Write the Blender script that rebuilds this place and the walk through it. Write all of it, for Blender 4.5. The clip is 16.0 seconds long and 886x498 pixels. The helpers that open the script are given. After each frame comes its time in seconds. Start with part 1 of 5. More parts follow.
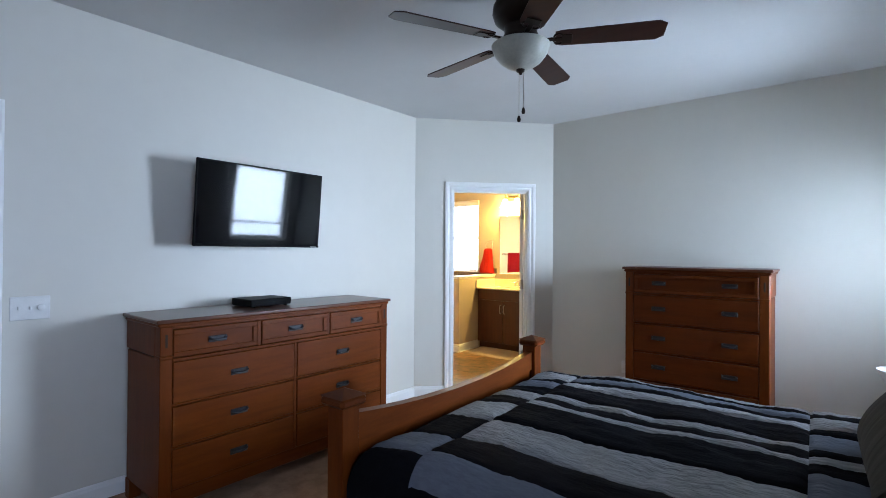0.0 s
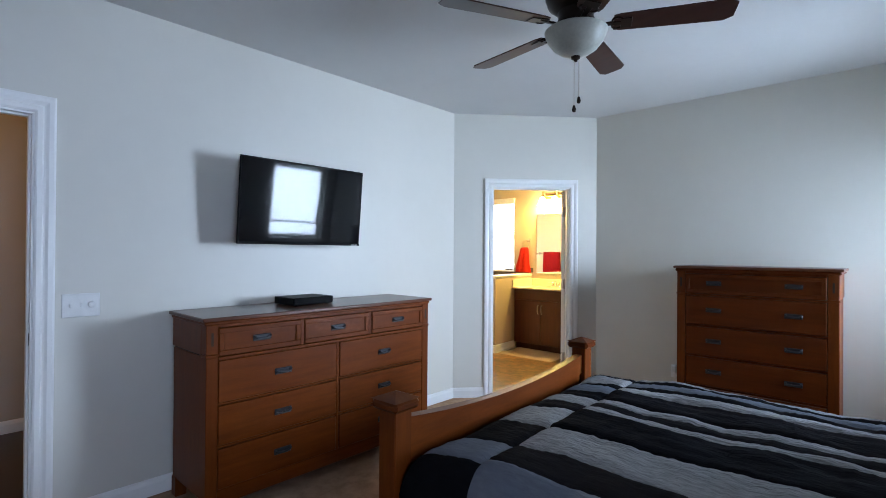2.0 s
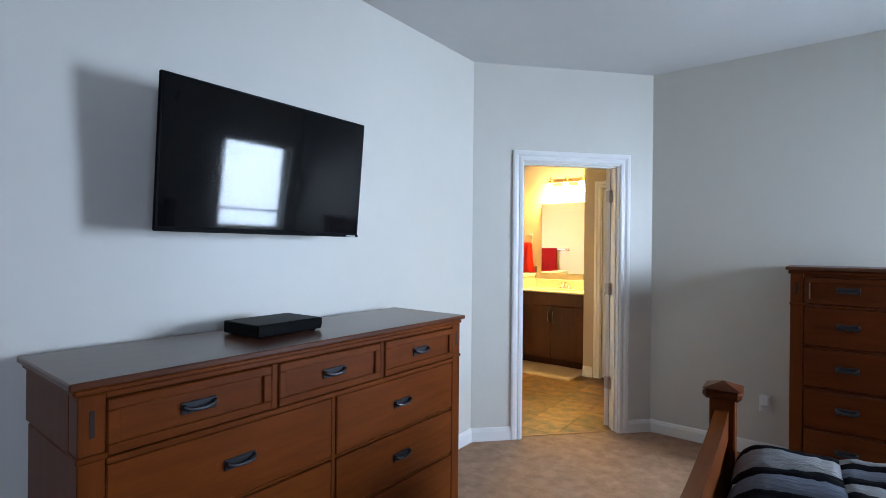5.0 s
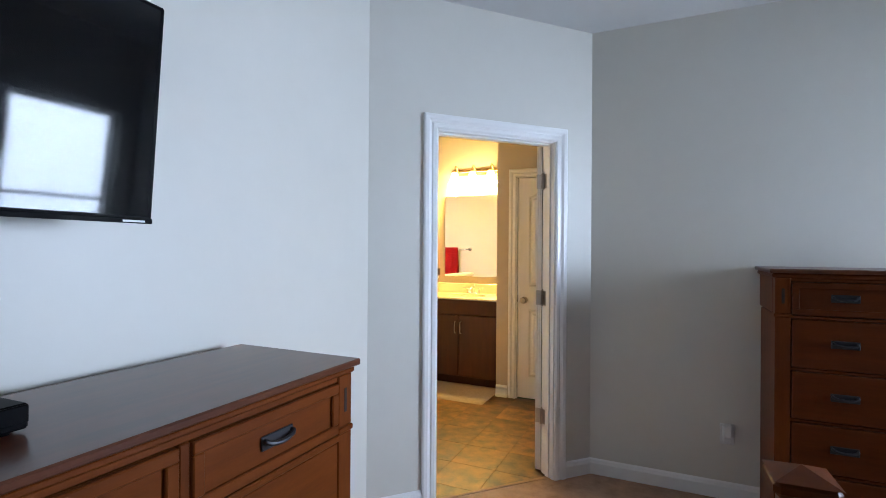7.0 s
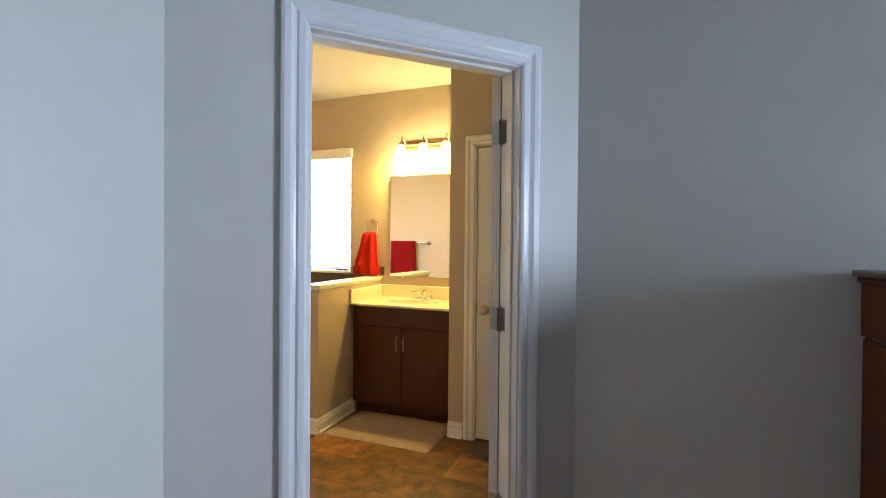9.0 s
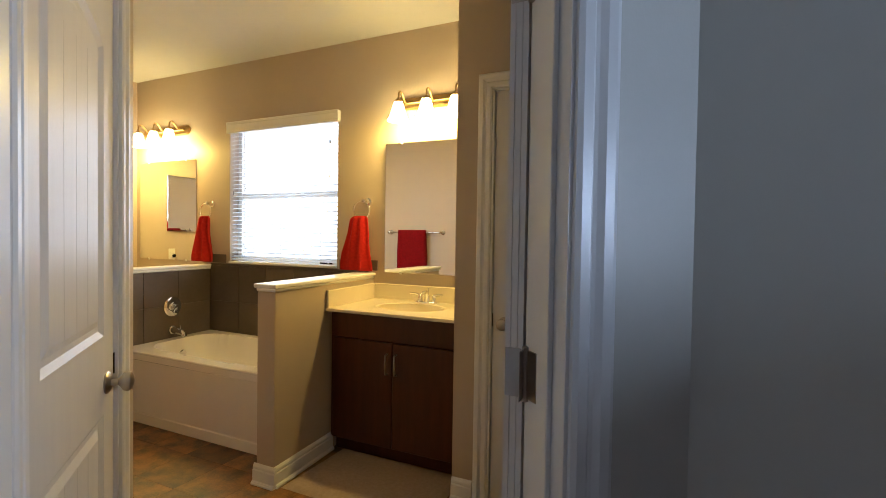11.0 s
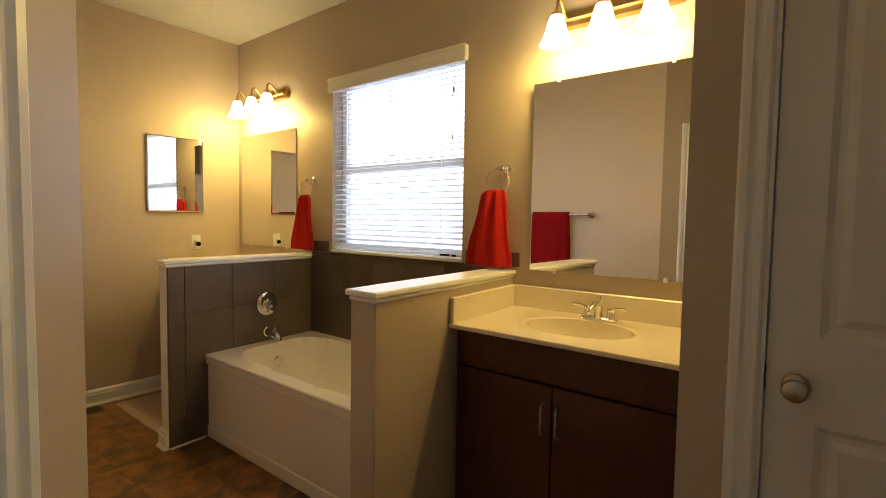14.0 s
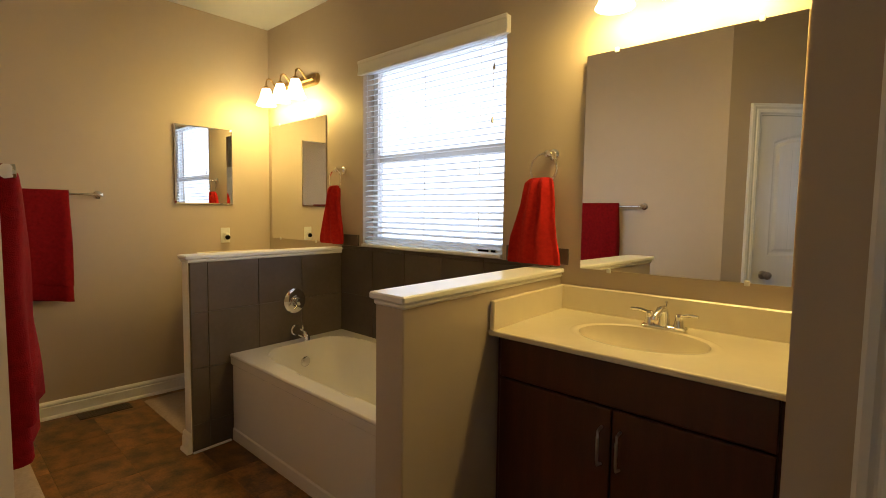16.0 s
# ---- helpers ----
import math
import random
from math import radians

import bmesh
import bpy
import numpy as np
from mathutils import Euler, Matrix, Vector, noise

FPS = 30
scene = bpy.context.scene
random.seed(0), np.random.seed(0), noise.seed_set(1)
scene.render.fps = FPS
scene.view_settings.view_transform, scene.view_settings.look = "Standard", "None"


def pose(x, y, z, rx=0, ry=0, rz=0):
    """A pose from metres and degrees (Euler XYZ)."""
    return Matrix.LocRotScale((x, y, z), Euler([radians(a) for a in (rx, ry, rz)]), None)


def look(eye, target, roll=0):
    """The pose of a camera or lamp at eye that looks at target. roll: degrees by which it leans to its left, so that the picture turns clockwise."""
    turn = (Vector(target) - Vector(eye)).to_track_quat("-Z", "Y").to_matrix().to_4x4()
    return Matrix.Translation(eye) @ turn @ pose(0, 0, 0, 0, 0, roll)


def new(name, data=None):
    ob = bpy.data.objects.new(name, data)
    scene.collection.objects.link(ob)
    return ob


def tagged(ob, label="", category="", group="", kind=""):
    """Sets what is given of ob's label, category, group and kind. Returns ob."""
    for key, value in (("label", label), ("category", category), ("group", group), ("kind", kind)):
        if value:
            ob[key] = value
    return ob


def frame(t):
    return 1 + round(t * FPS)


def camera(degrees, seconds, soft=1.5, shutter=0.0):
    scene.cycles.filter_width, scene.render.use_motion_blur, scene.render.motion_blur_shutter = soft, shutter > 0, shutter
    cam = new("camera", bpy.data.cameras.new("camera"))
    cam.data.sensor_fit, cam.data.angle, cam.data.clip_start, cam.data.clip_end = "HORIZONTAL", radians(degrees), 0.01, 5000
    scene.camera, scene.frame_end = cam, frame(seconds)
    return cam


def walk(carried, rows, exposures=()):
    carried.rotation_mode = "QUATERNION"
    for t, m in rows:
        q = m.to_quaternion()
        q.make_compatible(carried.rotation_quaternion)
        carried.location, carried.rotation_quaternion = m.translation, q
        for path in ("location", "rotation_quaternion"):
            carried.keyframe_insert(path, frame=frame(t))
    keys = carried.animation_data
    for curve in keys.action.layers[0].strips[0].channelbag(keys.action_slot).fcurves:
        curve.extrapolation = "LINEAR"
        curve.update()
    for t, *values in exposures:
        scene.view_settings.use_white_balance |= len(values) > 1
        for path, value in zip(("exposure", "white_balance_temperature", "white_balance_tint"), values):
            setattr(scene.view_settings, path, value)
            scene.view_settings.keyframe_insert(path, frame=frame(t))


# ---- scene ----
cam = camera(84.4, 16.0, soft=0.9)
PATH = [
    (0, (0.099, 0.161, 1.414), (-1.168, 1.708, 1.428), 0.4),
    (0.5, (0.105, 0.157, 1.414), (-1.194, 1.678, 1.426), 0.4),
    (1, (0.088, 0.163, 1.401), (-1.233, 1.664, 1.419), 0.3),
    (1.5, (0.069, 0.169, 1.406), (-1.273, 1.652, 1.421), 0.4),
    (2, (-0.043, 0.17, 1.402), (-1.399, 1.641, 1.414), 0.4),
    (2.5, (-0.186, 0.215, 1.401), (-1.544, 1.682, 1.405), 0.4),
    (3, (-0.386, 0.313, 1.402), (-1.741, 1.784, 1.401), 0.5),
    (5.5, (-1.344, 0.951, 1.393), (-2.461, 2.611, 1.391), 0.6),
    (6, (-1.497, 1.145, 1.393), (-2.479, 2.887, 1.393), 0.7),
    (6.5, (-1.626, 1.355, 1.39), (-2.527, 3.141, 1.394), 0.6),
    (7, (-1.762, 1.592, 1.384), (-2.601, 3.407, 1.386), 0.4),
    (7.5, (-1.84, 1.864, 1.381), (-2.637, 3.699, 1.379), 0.6),
    (8, (-1.877, 2.153, 1.38), (-2.644, 4.0, 1.371), 0.9),
    (8.5, (-1.94, 2.444, 1.365), (-2.69, 4.298, 1.357), 0.5),
    (9, (-1.959, 2.767, 1.377), (-2.719, 4.617, 1.357), 0.5),
    (11.5, (-2.341, 3.914, 1.323), (-3.246, 5.697, 1.269), 0.8),
    (12, (-2.454, 4.059, 1.318), (-3.419, 5.809, 1.254), 0.7),
    (12.5, (-2.573, 4.195, 1.318), (-3.624, 5.894, 1.242), 0.8),
    (13, (-2.697, 4.316, 1.319), (-3.85, 5.947, 1.227), 0.7),
    (13.5, (-2.826, 4.435, 1.319), (-4.034, 6.025, 1.215), 0.9),
    (14, (-2.922, 4.538, 1.318), (-4.168, 6.098, 1.205), 0.9),
    (14.5, (-2.991, 4.624, 1.326), (-4.262, 6.163, 1.201), 0.8),
    (15, (-3.036, 4.678, 1.314), (-4.339, 6.19, 1.187), 0.9),
    (15.5, (-3.067, 4.708, 1.313), (-4.396, 6.196, 1.177), 0.9),
    (16, (-3.087, 4.728, 1.315), (-4.444, 6.19, 1.17), 0.8),
]
walk(cam, [(t, look(eye, target, roll)) for t, eye, target, roll in PATH],
     exposures=[(0, 0.04, 6300, 13), (3, -0.01, 6300, 13), (5.5, -0.04, 6330, 14), (7, -0.13, 6350, 16), (8, -0.33, 6300, 16), (9, -0.6, 6250, 15), (11.5, -1.5, 5950, 18), (12.5, -1.55, 6100, 20), (14, -1.92, 6080, 20), (16, -2.1, 5900, 19)])

# exposure and daylight
WORLD_STRENGTH = 0.12
world = bpy.data.worlds.new("sky")
scene.world = world
world.use_nodes = True
wn = world.node_tree
sky = wn.nodes.new("ShaderNodeTexSky")
sky.sky_type = "NISHITA"
sky.sun_disc = False
sky.sun_elevation, sky.sun_rotation = radians(42), radians(200)
wn.links.new(sky.outputs[0], wn.nodes["Background"].inputs[0])
wn.nodes["Background"].inputs[1].default_value = WORLD_STRENGTH
sun = new("sun", bpy.data.lights.new("sun", "SUN"))
sun.data.energy, sun.data.angle, sun.data.color = 2.5, radians(0.6), (1.0, 0.95, 0.88)
sun.matrix_world = look((0, 0, 10), (0.9, 3.1, 7.0))


XE_OUT = 1.24


def area_lamp(name, eye, target, w, h, watts, colour):
    lamp = new(name, bpy.data.lights.new(name, "AREA"))
    lamp.data.shape, lamp.data.size, lamp.data.size_y = "RECTANGLE", w, h
    lamp.data.energy, lamp.data.color = watts, colour
    lamp.matrix_world = look(eye, target)
    return lamp


area_lamp("bedroom_window_sky", (XE_OUT, 4.36, 1.50), (XE_OUT - 1.0, 4.36 - 0.36, 1.50 - 0.08), 1.15, 1.3, 127, (0.61, 0.785, 1.0)).data.spread = radians(112)
# added fill for the dim west wall; its unseen window is made up
area_lamp("bedroom_added_fill", (1.0, 0.10, 1.48), (-1, 0.10, 1.48), 0.80, 1.06, 16, (0.55, 0.71, 1.0)).data.spread = radians(120)
area_lamp("bathroom_window_sky", (-5.25, 6.95, 1.68), (-5.25, 5, 1.68), 1.80, 1.40, 96, (0.80, 0.90, 1.0))


def point_lamp(name, at, watts, colour, radius=0.03):
    lamp = new(name, bpy.data.lights.new(name, "POINT"))
    lamp.data.energy, lamp.data.color, lamp.data.shadow_soft_size = watts, colour, radius
    lamp.location = at
    return lamp


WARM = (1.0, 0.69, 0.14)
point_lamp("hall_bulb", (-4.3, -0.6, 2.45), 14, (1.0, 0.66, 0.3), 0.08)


# ---- materials ----
def material(name, colour, rough=0.5, metal=0.0, second=None, scale=8.0, mix=0.5, bump=0.0, bump_scale=120.0, stretch=None,
             spec=0.5, rnd=0.0, coat=0.0, detail=6.0):
    """Principled surface with colour variation at two scales and fine relief, in object space."""
    m = bpy.data.materials.new(name)
    m.use_nodes = True
    nt = m.node_tree
    b = nt.nodes["Principled BSDF"]
    b.inputs["Roughness"].default_value, b.inputs["Metallic"].default_value = rough, metal
    b.inputs["Specular IOR Level"].default_value = spec
    b.inputs["Coat Weight"].default_value = coat
    b.inputs["Coat Roughness"].default_value = 0.12
    tc = nt.nodes.new("ShaderNodeTexCoord")
    mp = nt.nodes.new("ShaderNodeMapping")
    nt.links.new(tc.outputs["Object"], mp.inputs[0])
    if stretch:
        mp.inputs["Scale"].default_value = stretch
    c1 = (*colour, 1)
    c2 = (*(second or [v * 0.88 for v in colour]), 1)
    n1 = nt.nodes.new("ShaderNodeTexNoise")
    n1.inputs["Scale"].default_value, n1.inputs["Detail"].default_value = scale, detail
    n2 = nt.nodes.new("ShaderNodeTexNoise")
    n2.inputs["Scale"].default_value, n2.inputs["Detail"].default_value = scale * 9, 4
    add = nt.nodes.new("ShaderNodeMath")
    add.operation = "MULTIPLY_ADD"
    add.inputs[1].default_value, add.inputs[2].default_value = 0.35, -0.17
    nt.links.new(mp.outputs[0], n1.inputs[0])
    nt.links.new(mp.outputs[0], n2.inputs[0])
    nt.links.new(n2.outputs[0], add.inputs[0])
    tot = nt.nodes.new("ShaderNodeMath")
    nt.links.new(n1.outputs[0], tot.inputs[0])
    nt.links.new(add.outputs[0], tot.inputs[1])
    ramp = nt.nodes.new("ShaderNodeValToRGB")
    ramp.color_ramp.elements[0].position, ramp.color_ramp.elements[1].position = 0.5 - mix / 2, 0.5 + mix / 2
    ramp.color_ramp.elements[0].color, ramp.color_ramp.elements[1].color = c2, c1
    nt.links.new(tot.outputs[0], ramp.inputs[0])
    out = ramp.outputs[0]
    if rnd:
        oi = nt.nodes.new("ShaderNodeObjectInfo")
        mr = nt.nodes.new("ShaderNodeMapRange")
        mr.inputs["To Min"].default_value, mr.inputs["To Max"].default_value = 1 - rnd, 1 + rnd
        nt.links.new(oi.outputs["Random"], mr.inputs[0])
        far = nt.nodes.new("ShaderNodeVectorMath")
        far.operation = "SCALE"
        far.inputs["Scale"].default_value = 3.7
        nt.links.new(oi.outputs["Location"], far.inputs[0])
        nt.links.new(far.outputs[0], mp.inputs["Location"])
        hs = nt.nodes.new("ShaderNodeHueSaturation")
        nt.links.new(mr.outputs[0], hs.inputs["Value"])
        nt.links.new(out, hs.inputs["Color"])
        out = hs.outputs[0]
    nt.links.new(out, b.inputs["Base Color"])
    if bump:
        n3 = nt.nodes.new("ShaderNodeTexNoise")
        n3.inputs["Scale"].default_value, n3.inputs["Detail"].default_value = bump_scale, 3
        nt.links.new(mp.outputs[0], n3.inputs[0])
        bp = nt.nodes.new("ShaderNodeBump")
        bp.inputs["Strength"].default_value, bp.inputs["Distance"].default_value = bump, 0.004
        nt.links.new(n3.outputs[0], bp.inputs["Height"])
        nt.links.new(bp.outputs[0], b.inputs["Normal"])
    return m


def emitter(name, colour, strength):
    m = bpy.data.materials.new(name)
    m.use_nodes = True
    b = m.node_tree.nodes["Principled BSDF"]
    b.inputs["Base Color"].default_value = (0.9, 0.88, 0.82, 1)
    b.inputs["Roughness"].default_value = 0.3
    b.inputs["Emission Color"].default_value = (*colour, 1)
    b.inputs["Emission Strength"].default_value = strength
    return m


PAINT = material("greige_wall_paint", (0.665, 0.642, 0.578), 0.42, second=(0.635, 0.612, 0.55), scale=1.5, bump=0.05, bump_scale=160, spec=0.35)
BATHPAINT = material("tan_wall_paint", (0.515, 0.428, 0.335), 0.45, second=(0.487, 0.404, 0.314), scale=1.5, bump=0.06, bump_scale=160, spec=0.35)
CEIL = material("ceiling_paint", (0.63, 0.63, 0.615), 0.9, second=(0.60, 0.60, 0.585), scale=2, bump=0.25, bump_scale=90)
TRIM = material("white_gloss_trim", (0.85, 0.845, 0.825), 0.28, second=(0.82, 0.81, 0.79), scale=3, bump=0.03, bump_scale=40)
DOORPAINT = material("white_door_paint", (0.78, 0.76, 0.73), 0.3, second=(0.74, 0.72, 0.69), scale=3, bump=0.12, bump_scale=60, stretch=(14, 14, 0.7))
CARPET = material("beige_carpet", (0.45, 0.28, 0.185), 0.95, second=(0.27, 0.165, 0.105), scale=14, mix=0.55, bump=1.0, bump_scale=240, spec=0.1)
HALLFLOOR = material("dark_wood_floor", (0.035, 0.018, 0.012), 0.35, scale=6, stretch=(8, 1, 1))
WOOD = material("cherry_stained_wood", (0.165, 0.037, 0.0045), 0.40, second=(0.082, 0.0172, 0.0021), scale=3.0, mix=0.7, bump=0.04, bump_scale=60, stretch=(11, 1.1, 11), coat=0.05, spec=0.12)
# same cherry stain, its colour darkened for the chest front that gets little light
WOODX = material("cherry_stained_wood_crossways_shaded", (0.118, 0.025, 0.0031), 0.40, second=(0.070, 0.014, 0.0018), scale=3.0, mix=0.7, bump=0.04, bump_scale=60, stretch=(1.1, 11, 11), coat=0.05, spec=0.12)
WOODV = material("cherry_stained_wood_upright", (0.152, 0.034, 0.0041), 0.40, second=(0.078, 0.016, 0.0020), scale=3.0, mix=0.7, bump=0.04, bump_scale=60, stretch=(11, 11, 1.1), coat=0.05, spec=0.12)
WOODTOP = material("worn_cherry_top", (0.125, 0.034, 0.012), 0.30, second=(0.06, 0.016, 0.007), scale=3, mix=0.6, stretch=(9, 1, 9), coat=0.16, spec=0.4)
# near-black colour standing in for shade between drawers and in post slots
GAPSHADE = material("painted_gap_shade", (0.02, 0.009, 0.005), 0.8)
PEWTER = material("dark_pewter", (0.035, 0.036, 0.042), 0.42, 0.6, scale=30)
BLACKPL = material("black_plastic", (0.004, 0.004, 0.0045), 0.42, scale=20, spec=0.03)
SCREEN = material("dark_glossy_screen", (0.004, 0.004, 0.005), 0.05, second=(0.004, 0.004, 0.005), spec=0.3)
WHITEPL = material("white_plastic", (0.78, 0.78, 0.76), 0.35, scale=20)
CABINET = material("dark_espresso_cabinet", (0.078, 0.019, 0.008), 0.36, second=(0.044, 0.010, 0.005), scale=3, mix=0.6, stretch=(8, 8, 1), coat=0.1, spec=0.35)
MARBLE = material("cream_cultured_marble", (0.78, 0.70, 0.53), 0.26, second=(0.72, 0.635, 0.47), scale=2.5, coat=0.25)
TUBWHITE = material("white_acrylic", (0.80, 0.755, 0.70), 0.14, second=(0.78, 0.735, 0.68), coat=0.3)
TILE = material("slate_grey_tile", (0.125, 0.094, 0.076), 0.42, second=(0.066, 0.050, 0.042), scale=4, mix=0.7, bump=0.1, bump_scale=50, rnd=0.10)
GROUT = material("dark_grout", (0.075, 0.060, 0.050), 0.85)
FLOORTILE = material("slate_look_vinyl", (0.27, 0.117, 0.031), 0.38, second=(0.055, 0.031, 0.011), scale=10, mix=0.34, bump=0.2, bump_scale=30, rnd=0.34, detail=10.0)
FLOORBASE = material("vinyl_joint", (0.045, 0.028, 0.014), 0.5)
CHROME = material("chrome", (0.85, 0.85, 0.86), 0.08, 1.0, second=(0.8, 0.8, 0.82))
NICKEL = material("satin_nickel", (0.55, 0.50, 0.44), 0.28, 1.0, second=(0.48, 0.44, 0.39), scale=20)
MIRROR = material("mirror_silver", (0.93, 0.94, 0.93), 0.0, 1.0, second=(0.93, 0.94, 0.93))
TOWEL = material("red_terry", (0.50, 0.022, 0.010), 0.95, second=(0.36, 0.012, 0.007), scale=60, bump=0.9, bump_scale=350, spec=0.1)
DARKTOWEL = material("deep_red_terry", (0.23, 0.006, 0.009), 0.95, second=(0.15, 0.004, 0.006), scale=60, bump=0.9, bump_scale=350, spec=0.1)
MATRUG = material("beige_bath_mat", (0.46, 0.36, 0.29), 0.95, second=(0.37, 0.29, 0.23), scale=50, bump=1.0, bump_scale=220, spec=0.1)
BRONZE = material("oil_rubbed_bronze", (0.03, 0.018, 0.013), 0.38, 0.6, scale=20)
BLADE = material("dark_walnut_blade", (0.050, 0.017, 0.012), 0.36, second=(0.026, 0.009, 0.007), scale=3, mix=0.6, stretch=(1, 9, 9), coat=0.08, spec=0.35)
ALABASTER = material("alabaster_glass", (0.56, 0.56, 0.49), 0.42, second=(0.34, 0.345, 0.30), scale=9, mix=0.6)
PILLOW = material("grey_woven_pillow", (0.11, 0.105, 0.10), 0.95, second=(0.06, 0.058, 0.056), scale=3, mix=0.5, stretch=(1, 22, 1), bump=0.6, bump_scale=240, spec=0.1)
LAMPSHADE = material("white_fabric_shade", (0.75, 0.72, 0.70), 0.9, bump=0.3, bump_scale=200)
BULB = emitter("lit_frosted_glass", (1.0, 0.78, 0.30), 70.0)
VENT = material("dark_brown_metal", (0.035, 0.022, 0.014), 0.45, 0.5, scale=20)


def translucent_blind():
    m = bpy.data.materials.new("white_blind_slat")
    m.use_nodes = True
    nt = m.node_tree
    b = nt.nodes["Principled BSDF"]
    b.inputs["Base Color"].default_value = (0.85, 0.85, 0.83, 1)
    b.inputs["Roughness"].default_value = 0.5
    t = nt.nodes.new("ShaderNodeBsdfTranslucent")
    t.inputs[0].default_value = (0.95, 0.97, 0.98, 1)
    mx = nt.nodes.new("ShaderNodeMixShader")
    mx.inputs[0].default_value = 0.84
    nt.links.new(b.outputs[0], mx.inputs[1])
    nt.links.new(t.outputs[0], mx.inputs[2])
    nt.links.new(mx.outputs[0], nt.nodes["Material Output"].inputs[0])
    return m


def glass(name):
    m = bpy.data.materials.new(name)
    m.use_nodes = True
    b = m.node_tree.nodes["Principled BSDF"]
    b.inputs["Transmission Weight"].default_value = 1
    b.inputs["Roughness"].default_value = 0
    b.inputs["IOR"].default_value = 1.45
    return m


BLIND, GLASS = translucent_blind(), glass("clear_glass")


# ---- shape helpers: a shape is a list of (points, faces) ----
def cbox(x0, x1, y0, y1, z0, z1, c=0.003):
    """A box with chamfered edges."""
    x0, x1, y0, y1, z0, z1 = min(x0, x1), max(x0, x1), min(y0, y1), max(y0, y1), min(z0, z1), max(z0, z1)
    c = min(c, (x1 - x0) / 2.1, (y1 - y0) / 2.1, (z1 - z0) / 2.1)
    lo, hi, pts, idx = (x0, y0, z0), (x1, y1, z1), [], {}
    for k in range(8):
        s = [(k >> a) & 1 for a in range(3)]
        for face in range(3):
            idx[k, face] = len(pts)
            pts.append([(hi[a] if s[a] else lo[a]) if a == face else (hi[a] - c if s[a] else lo[a] + c) for a in range(3)])
    faces = []
    for a in range(3):
        b, d = (a + 1) % 3, (a + 2) % 3
        for s in (0, 1):
            k = s << a
            faces.append([idx[k, a], idx[k | 1 << b, a], idx[k | 1 << b | 1 << d, a], idx[k | 1 << d, a]])
        for sb in (0, 1):
            for sd in (0, 1):
                k = sb << b | sd << d
                faces.append([idx[k, b], idx[k | 1 << a, b], idx[k | 1 << a, d], idx[k, d]])
    for k in range(8):
        faces.append([idx[k, 0], idx[k, 1], idx[k, 2]])
    return [(pts, faces)]


def lathe(profile, at=(0, 0, 0), axis="z", n=24):
    """Points (radius, height) turned about an axis through at."""
    pts, faces = [], []
    for r, h in profile:
        for i in range(n):
            a = 2 * math.pi * i / n
            p = (r * math.cos(a), r * math.sin(a), h)
            p = {"z": p, "x": (p[2], p[0], p[1]), "y": (p[0], p[2], p[1])}[axis]
            pts.append([p[k] + at[k] for k in range(3)])
    for j in range(len(profile) - 1):
        for i in range(n):
            k = (i + 1) % n
            faces.append([j * n + i, j * n + k, (j + 1) * n + k, (j + 1) * n + i])
    faces.append(list(range(n)))
    faces.append([(len(profile) - 1) * n + i for i in range(n)])
    return [(pts, faces)]


def tube(path, r, n=8):
    """A round bar along a path; r may be a list."""
    pts, faces = [], []
    path = [Vector(p) for p in path]
    for j, p in enumerate(path):
        d = (path[min(j + 1, len(path) - 1)] - path[max(j - 1, 0)]).normalized()
        u = d.cross(Vector((0.31, 0.17, 0.93))).normalized()
        v = d.cross(u)
        rr = r[j] if isinstance(r, (list, tuple)) else r
        for i in range(n):
            a = 2 * math.pi * i / n
            pts.append(list(p + rr * (math.cos(a) * u + math.sin(a) * v)))
    for j in range(len(path) - 1):
        for i in range(n):
            k = (i + 1) % n
            faces.append([j * n + i, j * n + k, (j + 1) * n + k, (j + 1) * n + i])
    faces += [list(range(n)), [(len(path) - 1) * n + i for i in range(n)]]
    return [(pts, faces)]


def ring(at, R, r, axis="y", n=28):
    """A torus."""
    pts, faces, m = [], [], 8
    for i in range(n):
        a = 2 * math.pi * i / n
        for j in range(m):
            b = 2 * math.pi * j / m
            q = ((R + r * math.cos(b)) * math.cos(a), (R + r * math.cos(b)) * math.sin(a), r * math.sin(b))
            q = {"z": q, "x": (q[2], q[0], q[1]), "y": (q[0], q[2], q[1])}[axis]
            pts.append([q[k] + at[k] for k in range(3)])
    for i in range(n):
        for j in range(m):
            i2, j2 = (i + 1) % n, (j + 1) % m
            faces.append([i * m + j, i2 * m + j, i2 * m + j2, i * m + j2])
    return [(pts, faces)]


def extrude(outline, depth, place):
    """A flat outline of (a, b) pairs given a depth; place(a, b, d) gives the point."""
    n = len(outline)
    pts = [place(a, b, 0) for a, b in outline] + [place(a, b, depth) for a, b in outline]
    faces = [list(range(n)), list(range(n, 2 * n))] + [[i, (i + 1) % n, n + (i + 1) % n, n + i] for i in range(n)]
    return [(pts, faces)]


def profile_run(profile, p0, p1, out):
    """A moulding: (out, up) points swept straight from p0 to p1; out is the direction away from the wall."""
    p0, p1, o = Vector(p0), Vector(p1), Vector(out)
    n = len(profile)
    pts = [list(p + o * a + Vector((0, 0, b))) for p in (p0, p1) for a, b in profile]
    return [(pts, [list(range(n)), list(range(n, 2 * n))] + [[i, (i + 1) % n, n + (i + 1) % n, n + i] for i in range(n)])]


def grid_shape(rows):
    """A sheet through rows of points."""
    n, m = len(rows), len(rows[0])
    pts = [list(p) for row in rows for p in row]
    return [(pts, [[i * m + j, i * m + j + 1, (i + 1) * m + j + 1, (i + 1) * m + j] for i in range(n - 1) for j in range(m - 1)])]


